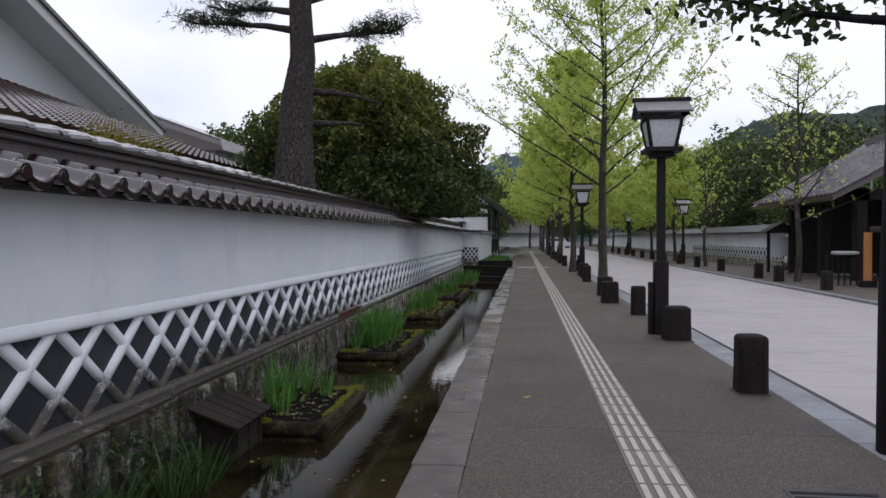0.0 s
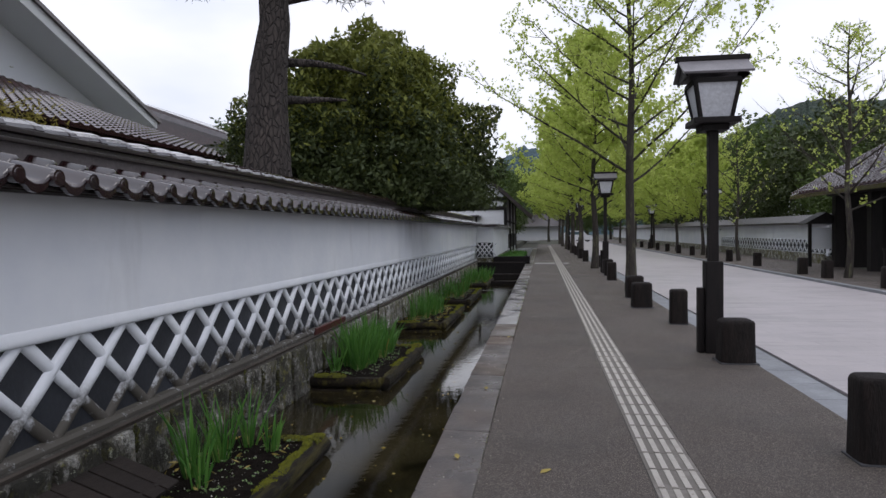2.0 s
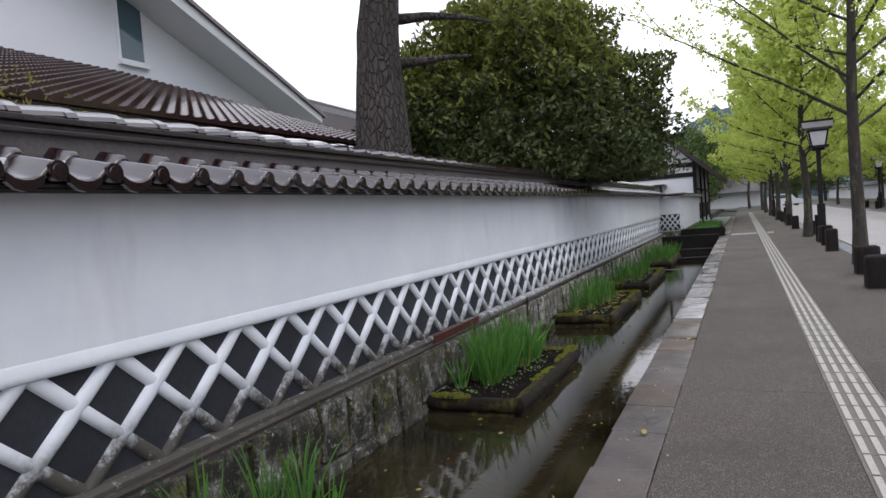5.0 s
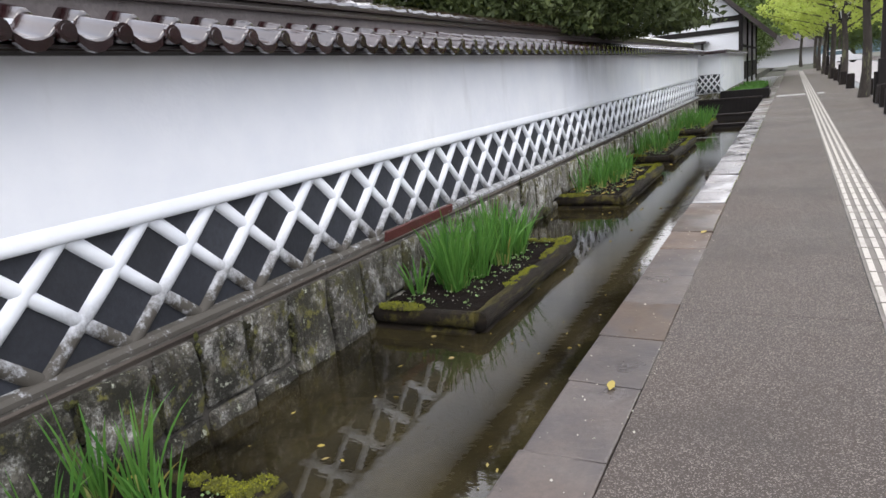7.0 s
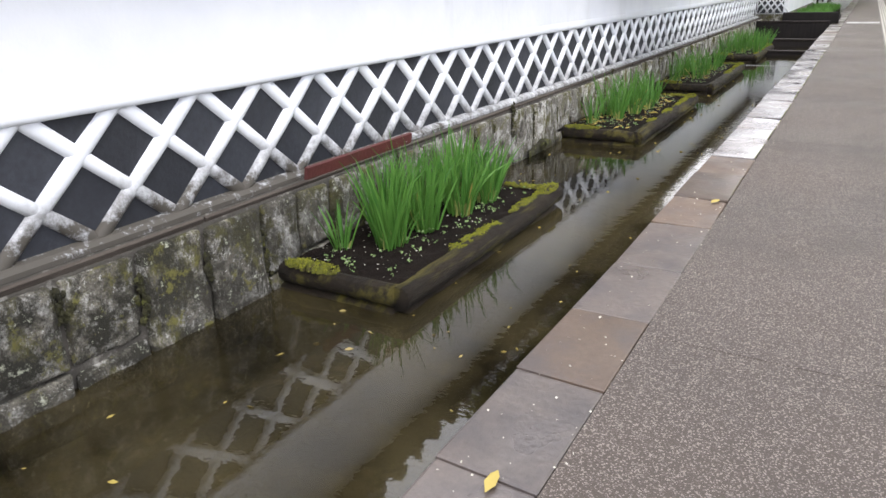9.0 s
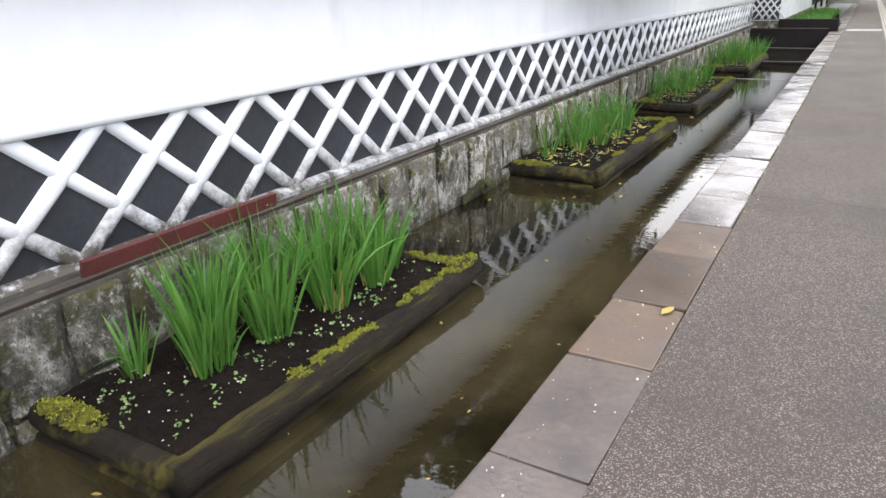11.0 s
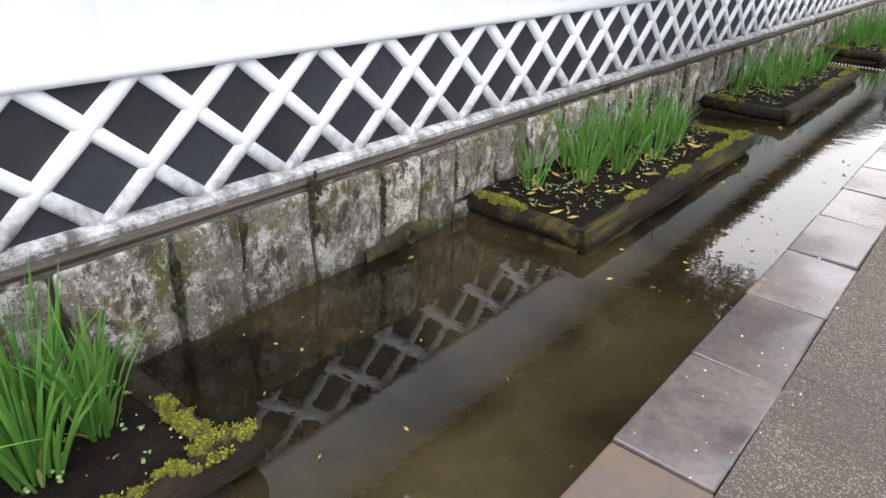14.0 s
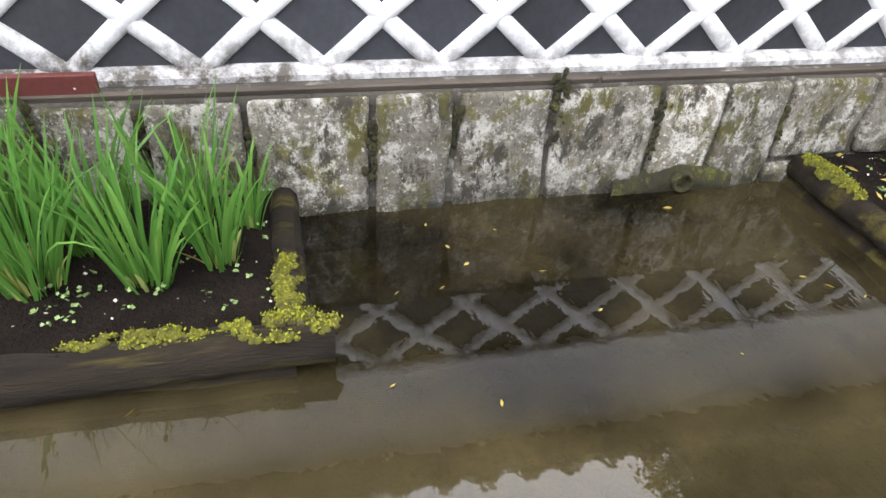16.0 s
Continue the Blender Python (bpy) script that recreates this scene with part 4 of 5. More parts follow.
slim = bollard(0.26, 0.26, 0.50, "dark charred-wood bollard with a rounded top", 3)
slim.matrix_basis = pose(1.99, 6.43, 0)
for x, y in ((2.02, 12.55), (1.95, 21.6), (2.05, 23.6), (1.98, 33.5), (1.98, 37.0), (1.98, 42.0), (1.98, 45.0), (1.98, 52.0), (1.98, 0.6),
             (7.72, 18.6), (7.76, 22.0), (7.76, 23.8), (7.9, 28.6), (7.9, 32.4), (7.9, 36.0), (7.9, 39.6), (7.9, 43.2), (7.9, 46.8), (7.9, 50.5), (7.9, 54.0), (7.9, 58), (7.9, 62), (7.9, 14.8), (7.8, 11)):
    copy_thing(slim, pose(x, y, 0, 0, 0, random.uniform(-8, 8)))
stump = bollard(0.36, 0.34, 0.44, "squat dark wooden block at the foot of a lamp or tree", 5)
stump.matrix_basis = pose(2.03, 9.56, 0)
for x, y in ((1.80, 14.75), (1.92, 16.6), (2.2, 28.9), (2.14, 24.8), (2.1, 40.0), (2.1, 55)):
    copy_thing(stump, pose(x, y, 0, 0, 0, random.uniform(-6, 6)))


def street_lamp():
    L = thing("street_lamp", "black timber lantern post with white panels and a small pitched roof", "street lamp", "street lamps")
    part("post", boxed(-0.055, 0.055, -0.055, 0.055, 0.0, 2.56, 0.01), M["black"], L)
    part("sleeve", boxed(-0.095, 0.095, -0.095, 0.095, 0.0, 1.04, 0.014), M["black"], L)
    part("side_stake", boxed(-0.17, -0.10, -0.05, 0.06, 0.0, 0.74, 0.012), M["black"], L)
    part("bracket", boxed(-0.15, 0.15, -0.15, 0.15, 2.50, 2.57, 0.01), M["black"], L)
    part("tray", boxed(-0.25, 0.25, -0.25, 0.25, 2.57, 2.635, 0.012), M["black"], L)
    zb, zt, wb, wt = 2.64, 3.03, 0.165, 0.235
    for k in range(4):
        R = pose(0, 0, 0, 0, 0, 90 * k)
        bm = bmesh.new()
        vv = [bm.verts.new(R @ Vector(c)) for c in ((-wb, -wb, zb), (wb, -wb, zb), (wt, -wt, zt), (-wt, -wt, zt))]
        inner = [bm.verts.new(v.co * 0.97 + Vector((0, 0, 0.03 * v.co.z))) for v in vv]
        bm.faces.new(vv)
        bm.faces.new(inner[::-1])
        for i in range(4):
            bm.faces.new((vv[i], inner[i], inner[(i + 1) % 4], vv[(i + 1) % 4]))
        part("panel", bm, M["paper"], L, "frosted white lantern panel")
        a, b = R @ Vector((-wb, -wb, zb)), R @ Vector((-wt, -wt, zt))
        vs, fs = [], []
        tube(vs, fs, [a * 1.0, b * 1.0], [0.026, 0.026], 4)
        part("corner_post", mesh_of("corner_post", vs, fs, M["black"]), M["black"], L)
        bm = bmesh.new()
        box(bm, -wt, wt, -wt - 0.02, -wt + 0.02, zt - 0.02, zt + 0.03, 0.004, 0, R)
        part("top_rail", bm, M["black"], L)
    for s in (1, -1):
        bm = bmesh.new()
        box(bm, -0.37, 0.37, 0.0, 0.36, -0.014, 0.014, 0.004, 0, pose(0, 0, 3.30, -32 if s > 0 else 32, 0, 0) @ (pose(0, 0, 0) if s > 0 else pose(0, -0.36, 0)))
        part("roof_slope", bm, M["lamproof"], L, "pale grey roof sheet")
    bm = bmesh.new()
    prism(bm, [(-0.29, 3.07), (0.29, 3.07), (0, 3.27)], "x", -0.33, -0.31)
    part("gable", bm, M["black"], L)
    bm = bmesh.new()
    prism(bm, [(-0.29, 3.07), (0.29, 3.07), (0, 3.27)], "x", 0.31, 0.33)
    part("gable", bm, M["black"], L)
    part("ridge", boxed(-0.40, 0.40, -0.05, 0.05, 3.29, 3.35, 0.01), M["black"], L)
    return L


lamp = street_lamp()
lamp.matrix_basis = pose(1.93, 10.1, 0)
for x, y in ((2.12, 25.3), (2.12, 40.5), (2.12, 55.7), (2.12, 71), (8.2, 55), (8.2, 36.5)):
    copy_thing(lamp, pose(x, y, 0))


# ---- trees ----
def limb(start, azim, rise, length, bend, n=6):
    p, pts = Vector(start), [Vector(start)]
    for i in range(n):
        p = p + length / n * Vector((math.cos(azim) * math.cos(rise), math.sin(azim) * math.cos(rise), math.sin(rise)))
        rise += bend / n + random.uniform(-0.08, 0.08)
        azim += random.uniform(-0.12, 0.12)
        pts.append(p.copy())
    return pts


def ginkgo(seed, height, clear, limbs, reach, leaves, size, label, trunk_r=0.14):
    random.seed(seed)
    rng = np.random.default_rng(seed)
    t = thing("ginkgo_tree", label, "tree", "street trees")
    vs, fs = [], []
    axis = [Vector((0.05 * math.sin(k * 1.1), 0.05 * math.cos(k * 0.9 + seed), height * k / 12 - 0.05)) for k in range(13)]
    tube(vs, fs, axis, [trunk_r * (1.25 if k == 0 else 1) * (1 - 0.93 * k / 12) + 0.006 for k in range(13)], 10, 0.05)
    part("trunk", mesh_of("trunk", vs, fs, M["bark"], True), M["bark"], t, "grey furrowed bark")
    vs, fs, spots = [], [], []
    for k in range(limbs):
        s = (k + 0.5) / limbs
        z = clear + (height * 0.96 - clear) * s ** 0.9
        ln = reach * (1 - s) ** 0.75 * random.uniform(0.75, 1.15) + 0.35
        az = k * 2.399 + random.uniform(-0.3, 0.3)
        i = min(11, int(z / height * 12))
        pts = limb((axis[i].x, axis[i].y, z), az, random.uniform(0.35, 0.7), ln, random.uniform(0.1, 0.5))
        r0 = 0.012 + 0.018 * ln / reach
        tube(vs, fs, pts, [r0 * (1 - 0.85 * j / 6) + 0.003 for j in range(7)], 5)
        for j in range(1, 7):
            spots.append((pts[j], ln))
            for q in range(2):
                sub = limb(pts[j], az + random.choice((-1, 1)) * random.uniform(0.5, 1.1), random.uniform(0.1, 0.8), ln * 0.28 * random.uniform(0.5, 1.2), 0.3, 3)
                tube(vs, fs, sub, [0.008, 0.006, 0.004, 0.002], 4)
                for e in sub[1:]:
                    spots.append((e, ln))
    part("branchwork", mesh_of("branchwork", vs, fs, M["bark"], True), M["bark"], t, "slender ascending branches")
    base = np.array([tuple(p) for p, _ in spots])
    pick = rng.integers(0, len(base), leaves // 5)
    tuft = base[pick] + rng.normal(0, 0.09, (len(pick), 3))
    c = (tuft[:, None, :] + rng.normal(0, 0.035, (len(pick), 5, 3))).reshape(-1, 3)
    part("crown", leaf_mesh("crown", c, rng.uniform(0.6, 1.2, len(c)) * size, M["ginkgo"], rng, 0.8), M["ginkgo"], t, "fresh yellow-green young leaves")
    return t


g1 = ginkgo(11, 9.5, 2.3, 36, 3.9, 26000, 0.036, "young ginkgo with sparse fresh leaves beside the pavement", 0.115)
g1.matrix_basis = pose(2.05, 18.2, 0, 0, 0, 40)
g2 = ginkgo(12, 8.8, 2.0, 46, 3.1, 42000, 0.058, "ginkgo in dense yellow-green spring leaf along the street", 0.125)
g2.matrix_basis = pose(1.95, 27.8, 0)
g3 = ginkgo(13, 7.0, 1.7, 26, 2.4, 2200, 0.040, "slender ginkgo just coming into leaf on the far pavement", 0.09)
g3.matrix_basis = pose(8.3, 22.0, 0)
for i, (x, y, sc, src) in enumerate(((1.95, 37, 1.0, g2), (1.95, 45.5, 1.05, g2), (1.95, 55, 1.0, g2), (1.95, 65, 1.1, g2), (2.0, 78, 1.15, g2), (8.4, 33, 0.85, g3), (8.5, 40, 0.75, g2), (8.5, 47, 0.8, g2), (8.5, 56, 0.8, g2), (8.5, 66, 0.9, g2), (8.5, 78, 1.0, g2), (1.0, 95, 1.3, g2), (5.0, 100, 1.3, g2))):
    c = copy_thing(src, pose(x, y, 0, 0, 0, 47 * i))
    c.matrix_basis = pose(x, y, 0, 0, 0, 47 * i) @ Matrix.Diagonal((sc, sc, sc, 1))


def leafy_ball(rng, n, centre, radii, lump, hollow=0.55):
    u = rng.normal(size=(n, 3))
    u /= np.linalg.norm(u, axis=1)[:, None]
    k = np.array([1 + lump * noise.noise(Vector(v) * 1.7 + Vector(centre)) + lump * 1.1 * noise.noise(Vector(v) * 4.5 + Vector(centre)) + lump * 0.35 * noise.noise(Vector(v) * 11) for v in u.tolist()])
    r = k * (hollow + (1 - hollow) * rng.uniform(0, 1, n) ** 0.35)
    return np.asarray(centre) + u * r[:, None] * np.asarray(radii), u


# broad evergreen leaning over the wall
random.seed(21)
rng = np.random.default_rng(21)
ev = thing("evergreen_tree", "broad dense dark evergreen with lighter new leaves overhanging the wall", "tree")
vs, fs = [], []
tube(vs, fs, [(-4.6, 17.9, -0.05), (-4.5, 17.8, 1.2), (-4.4, 17.8, 2.6), (-4.3, 17.7, 4.2)], [0.34, 0.28, 0.24, 0.08], 10, 0.05)
for k in range(16):
    tube(vs, fs, limb((-4.4, 17.8, 1.8 + 0.13 * k), 2.4 * k, 0.5, 1.9, 0.2), [0.09, 0.075, 0.06, 0.05, 0.035, 0.02, 0.01], 6)
part("trunk", mesh_of("trunk", vs, fs, M["pinebark"], True), M["pinebark"], ev)
c1, u1 = leafy_ball(rng, 100000, (-4.17, 17.8, 2.95), (2.78, 2.4, 2.95), 0.26, 0.66)
c2, u2 = leafy_ball(rng, 30000, (-4.17, 17.8, 3.05), (2.2, 1.9, 2.4), 0.2, 0.5)
c1, u1 = np.concatenate([c1, c2]), np.concatenate([u1, u2 * 0.3])
low = c1[:, 2] > 1.95
c1, u1 = c1[low], u1[low]
top = (u1[:, 2] + rng.normal(0, 0.24, len(c1))) > 0.40
part("crown", leaf_mesh("crown", c1[~top], rng.uniform(0.04, 0.085, int((~top).sum())), M["darkleaf"], rng, 0.42), M["darkleaf"], ev, "dense glossy dark-green leaves")
part("new_growth", leaf_mesh("new_growth", c1[top], rng.uniform(0.05, 0.10, int(top.sum())), M["freshleaf"], rng, 0.42), M["freshleaf"], ev, "yellow-green new leaves")

# pine
pine = thing("pine_tree", "tall old pine with a furrowed leaning trunk behind the wall", "tree")
vs, fs = [], []
px = [(-3.86, 11.3, -0.05), (-3.85, 11.3, 1.5), (-3.84, 11.3, 2.3), (-3.83, 11.3, 3.0), (-3.80, 11.3, 3.7), (-3.70, 11.3, 4.4), (-3.70, 11.2, 5.3), (-3.7, 11.2, 6.5), (-3.9, 11.2, 8.0)]
tube(vs, fs, px, [0.42, 0.38, 0.34, 0.29, 0.25, 0.21, 0.18, 0.15, 0.08], 22, 0.07)
part("trunk", mesh_of("trunk", vs, fs, M["pinebark"], True), M["pinebark"], pine, "thick plated dark bark")
vs, fs, tufts = [], [], []
for z, az, rise, ln in ((4.9, 2.9, 0.25, 1.9), (4.75, 0.25, 0.2, 1.5), (5.2, 2.6, 0.35, 2.2), (5.4, 0.5, 0.4, 1.8), (5.9, 3.6, 0.35, 2.4), (6.0, 0.0, 0.4, 2.3), (6.6, 1.6, 0.4, 2.2), (6.8, 4.6, 0.4, 2.2), (7.4, 2.5, 0.5, 1.8), (7.6, 5.6, 0.5, 1.8), (3.9, 0.3, -0.05, 1.3), (3.35, 0.15, -0.02, 1.0)):
    pts = limb((-3.75, 11.5, z), az, rise, ln, -0.25, 8)
    tube(vs, fs, pts, [0.075 * (1 - 0.8 * j / 8) for j in range(9)], 6, 0.08)
    for j in range(4, 9):
        for _ in range(5 if z > 4.5 else 0):
            sub = limb(pts[j], az + random.uniform(-1.3, 1.3), random.uniform(-0.1, 0.7), random.uniform(0.25, 0.6), 0.2, 3)
            tube(vs, fs, sub, [0.018, 0.014, 0.010, 0.006], 4)
            tufts += sub[1:]
part("branchwork", mesh_of("branchwork", vs, fs, M["pinebark"], True), M["pinebark"], pine, "crooked dark branches")
tf = np.array([tuple(p) for p in tufts])
pick = rng.integers(0, len(tf), 1500)
c = (tf[pick][:, None, :] + rng.normal(0, 0.07, (1500, 9, 3))).reshape(-1, 3)
part("needles", leaf_mesh("needles", c, rng.uniform(0.05, 0.10, len(c)), M["needle"], rng, 0.09), M["needle"], pine, "tufts of dark needles")

# street tree close by the road edge
nt_tree = thing("street_tree", "dark-trunked street tree with glossy dark leaves at the road edge", "tree")
vs, fs, tips = [], [], []
tube(vs, fs, [(0, 0, -0.02), (0.0, 0.02, 1.0), (0.02, 0.0, 2.0), (0.0, 0.0, 3.0), (0.02, 0.05, 4.2), (0, 0, 5.6)], [0.12, 0.10, 0.095, 0.09, 0.07, 0.02], 10, 0.05)
random.seed(33)
for k in range(16):
    pts = limb((0, 0, 2.75 + 0.16 * k), 2.4 * k + 2.6, 0.25, 1.1 + 0.5 * random.random(), 0.1)
    tube(vs, fs, pts, [0.035 * (1 - 0.85 * j / 6) for j in range(7)], 5)
    tips += pts[2:]
part("trunk", mesh_of("trunk", vs, fs, M["black"], True), M["bark"], nt_tree)
tf = np.array([tuple(p) for p in tips])
pick = rng.integers(0, len(tf), 800)
c = (tf[pick][:, None, :] + rng.normal(0, 0.10, (800, 6, 3))).reshape(-1, 3)
part("crown", leaf_mesh("crown", c, rng.uniform(0.03, 0.055, len(c)), M["darkleaf"], rng, 0.7), M["darkleaf"], nt_tree, "rounded dark leaves")
nt_tree.matrix_basis = pose(2.37, 4.80, 0)
gr = thing("tree_grate", "rusty steel tree grate set flush in the pavement", "grate", at=pose(1.63, 4.0, 0.002))
for k in range(3):
    part("bar", boxed(-0.22, 0.22, -0.2 + 0.075 * k, -0.17 + 0.075 * k, 0.0, 0.006), M["oldwood"], gr)
part("frame", boxed(-0.24, 0.24, -0.22, 0.03, -0.01, 0.002), M["gutter"], gr)

# ---- building behind the wall ----
bd = thing("museum_building", "large white building with tiled roof and gable behind the wall", "building")
SL = 0.36


def rz(x):
    return 3.15 + SL * (-7.3 - x)


part("roof_deck", boxed(-16.6, -16.5, -12, 19, 0, 6.0), M["white"], bd)
bm = bmesh.new()
prism(bm, [(-7.3, 3.02), (-7.3, 3.12), (-16.5, rz(-16.5) - 0.03), (-16.5, rz(-16.5) - 0.13)], "y", -12.0, 18.6)
part("lower_roof", bm, M["farrooftile"], bd)
part("lower_wall", boxed(-16.0, -7.9, -12, 18.2, -0.2, 3.05), M["white"], bd)
bm = bmesh.new()
prism(bm, [(-25.0, -0.2), (28.0, -0.2), (28.0, 6.05), (21.2, 8.95), (10, 13.6), (-25, 13.6)], "x", -17.1, -16.3)
part("gable_wall", bm, M["white"], bd, "smooth white gable wall")
bm = bmesh.new()
prism(bm, [(27.0, 5.6), (27.05, 5.85), (20.0, 8.62), (8.0, 13.4), (8.0, 13.0), (20.0, 8.25)], "x", -17.5, -14.9)
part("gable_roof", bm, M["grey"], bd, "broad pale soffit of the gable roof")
bm = bmesh.new()
prism(bm, [(27.15, 5.80), (27.2, 5.92), (20.0, 8.76), (8.0, 13.54), (8.0, 13.4), (20.0, 8.62)], "x", -17.6, -14.8)
part("gable_tiles", bm, M["farrooftile"], bd)
wnd = part("window", boxed(-16.32, -16.26, 18.75, 19.6, 6.85, 9.4, 0.01), M["glass"], bd, "tall narrow window")
part("sill", boxed(-16.3, -16.15, 18.65, 19.7, 6.65, 6.82, 0.01), M["white"], wnd)
part("frame", boxed(-16.3, -16.24, 18.67, 18.75, 6.82, 9.4), M["white"], wnd)
part("frame", boxed(-16.3, -16.24, 19.6, 19.68, 6.82, 9.4), M["white"], wnd)
# courses of roof tiles
vs, fs = [], []
pit, row = 0.27, 0.27
cols, rows = int(30.6 / pit), int(9.7 / row)
for r in range(rows):
    for k in range(cols):
        y = -12 + k * pit
        x0 = -7.25 - r * row * 0.949
        if (r > 20 and y < -2) or (y < 0 and r > 12):
            continue
        q = len(vs)
        for s, lift in ((0.0, 0.075), (1.08, 0.005)):
            x = x0 - s * row * 0.949
            z = rz(x) + lift
            for a, h in ((0.0, 0.016), (0.3, -0.010), (0.62, 0.0), (0.82, 0.036), (1.0, 0.02)):
                vs.append((x, y + a * pit, z + h))
        for a in range(4):
            fs.append((q + a, q + a + 1, q + 6 + a, q + 5 + a))
        f0 = len(vs)
        for a, h in ((0.0, 0.016), (0.3, -0.010), (0.62, 0.0), (0.82, 0.036), (1.0, 0.02)):
            vs.append((x0 - 0.004, y + a * pit, rz(x0) - 0.005))
        for a in range(4):
            fs.append((q + a + 1, q + a, f0 + a, f0 + a + 1))
tl = part("roof_tiles", mesh_of("roof_tiles", vs, fs, M["farrooftile"]), M["farrooftile"], bd, "rows of brown-grey pantiles")
tagged(tl, kind="stuff")
# roof weeds on the wall top
n = 2600
c = np.stack([rng.normal(-3.42, 0.08, n), np.where(rng.uniform(size=n) < 0.65, rng.normal(5.45, 0.16, n), rng.normal(6.05, 0.22, n)), 2.08 + np.abs(rng.normal(0, 0.11, n))], 1)
wd = part("roof_weeds", leaf_mesh("roof_weeds", c, rng.uniform(0.010, 0.028, n), M["roofweed"], rng, 0.3), M["roofweed"])
tagged(wd, "yellow-green weeds sprouting behind the wall ridge", "weeds", kind="stuff")

h2 = thing("hall_roof", "long grey tiled hall roof with a white eave band", "building")
part("wall", boxed(-30, -20.6, 44, 60, 0, 7.4), M["white"], h2)
bm = bmesh.new()
prism(bm, [(-34, 11.6), (-30, 11.6), (-19.8, 7.9), (-19.6, 7.2), (-34, 7.2)], "y", 43, 62)
part("roof", bm, M["farrooftile"], h2)
bm = bmesh.new()
prism(bm, [(-30, 10.9), (-30, 11.3), (-19.7, 7.75), (-19.7, 7.45)], "y", 42.85, 43.0)
part("eave_band", bm, M["lamproof"], h2)


def storehouse():
    H = thing("storehouse", "white-walled storehouse with dark timber framing and a tiled roof", "house", at=pose(-2.2, 44.6, 0))
    part("wall", boxed(-7, 0, 0, 16, -0.2, 3.5), M["white"], H)
    part("lower_boards", boxed(-0.02, 0.05, 0.02, 16, 0.3, 1.25), M["black"], H, "dark vertical boarding")
    part("front_boards", boxed(-1.9, 0.04, -0.05, 0.0, 0.0, 1.0), M["black"], H)
    for y in (0.0, 5, 10, 15.7):
        part("post", boxed(-0.1, 0.09, y - 0.05, y + 0.16, 0.0, 3.6, 0.01), M["black"], H)
    part("tie_beam", boxed(-5, 0.09, -0.07, 0.0, 3.3, 3.55, 0.01), M["black"], H)
    part("mid_beam", boxed(-5, 0.06, -0.06, 0.0, 2.75, 3.0, 0.01), M["black"], H)
    bm = bmesh.new()
    prism(bm, [(-7, 3.5), (0.0, 3.5), (-0.9, 4.4), (-3.4, 6.2)], "y", 0.0, 16)
    part("gable", bm, M["white"], H)
    part("king_post", boxed(-1.75, -1.6, -0.06, 0.0, 3.5, 4.6), M["black"], H)
    for s in (0, 1):
        bm = bmesh.new()
        if s == 0:
            prism(bm, [(1.62, 2.15), (1.70, 2.35), (-0.9, 4.70), (-3.4, 6.5), (-3.4, 6.25), (-0.9, 4.42)], "y", -0.75, 17)
        else:
            prism(bm, [(-8.3, 2.8), (-8.3, 3.0), (-3.4, 6.5), (-3.4, 6.25)], "y", -0.75, 17)
        part("roof", bm, M["noshi"], H)
    part("upper_rail", boxed(-0.02, 0.07, 0.0, 16, 2.0, 2.12, 0.01), M["black"], H)
    sh = part("porch_roof", boxed(-3.4, -1.5, -1.6, 0.0, 2.3, 2.42, 0.02), M["noshi"], H)
    part("porch_post", boxed(-1.75, -1.63, -1.5, -1.38, 0.0, 2.3), M["black"], sh)
    return H


storehouse()
# far end of the street
e = thing("far_house", "pale low house closing the end of the street", "house", at=pose(-4, 118, 0))
part("wall", boxed(-1, 7, 0, 8, -0.2, 2.3), M["white"], e)
bm = bmesh.new()
prism(bm, [(-1.0, 2.2), (9.0, 2.2), (4.0, 4.4)], "x", -2, 8)
part("roof", bm, M["noshi"], e)
car = thing("parked_car", "small white parked car far down the street", "car", at=pose(4.6, 92, -0.03))
bm = bmesh.new()
prism(bm, [(-2.0, 0.25), (2.0, 0.25), (2.05, 0.7), (1.2, 0.85), (0.7, 1.4), (-1.3, 1.45), (-1.95, 0.9)], "y", -0.8, 0.8)
part("body", bm, M["carpaint"], car)
part("windscreen", boxed(-1.2, 0.75, -0.81, 0.81, 0.92, 1.32), M["glass"], car)
for sx in (-1.25, 1.25):
    for sy in (-0.75, 0.75):
        vs, fs = [], []
        tube(vs, fs, [(sx, sy - 0.09, 0.3), (sx, sy + 0.09, 0.3)], [0.3, 0.3], 16)
        part("wheel", mesh_of("wheel", vs, fs, M["tyre"]), M["tyre"], car)


# ---- across the street ----
east = thing("wall_east", "white plaster boundary wall with lattice foot and tiled coping", "wall", kind="structure")
part("plaster_core", boxed(11.0, 11.3, 30.5, 110, 0.3, 1.55), M["plaster"], east)
part("stone_foot", boxed(10.9, 11.3, 30.5, 110, -0.2, 0.36), M["stone"], east)
bm = bmesh.new()
prism(bm, [(10.65, 1.55), (10.65, 1.63), (11.15, 1.95), (11.65, 1.63), (11.65, 1.55)], "y", 30.3, 110)
part("coping", bm, M["noshi"], east, "dark tiled coping")
part("dark_panel", boxed(10.985, 11.0, 30.5, 46, 0.40, 0.90), M["slate"], east)
bm = bmesh.new()
for k in range(34):
    for s in (1, -1):
        box(bm, -0.02, 0.02, -0.035, 0.035, -0.33, 0.33, 0, 0, pose(10.985, 30.8 + 0.45 * k, 0.65, s * 40, 0, 0))
part("lattice", bm, M["lattice"], east)
part("return_wall", boxed(11.0, 12.9, 30.2, 30.5, 0.3, 1.5), M["plaster"], east)
part("return_panel", boxed(11.02, 12.8, 30.185, 30.2, 0.35, 0.95), M["slate"], east)
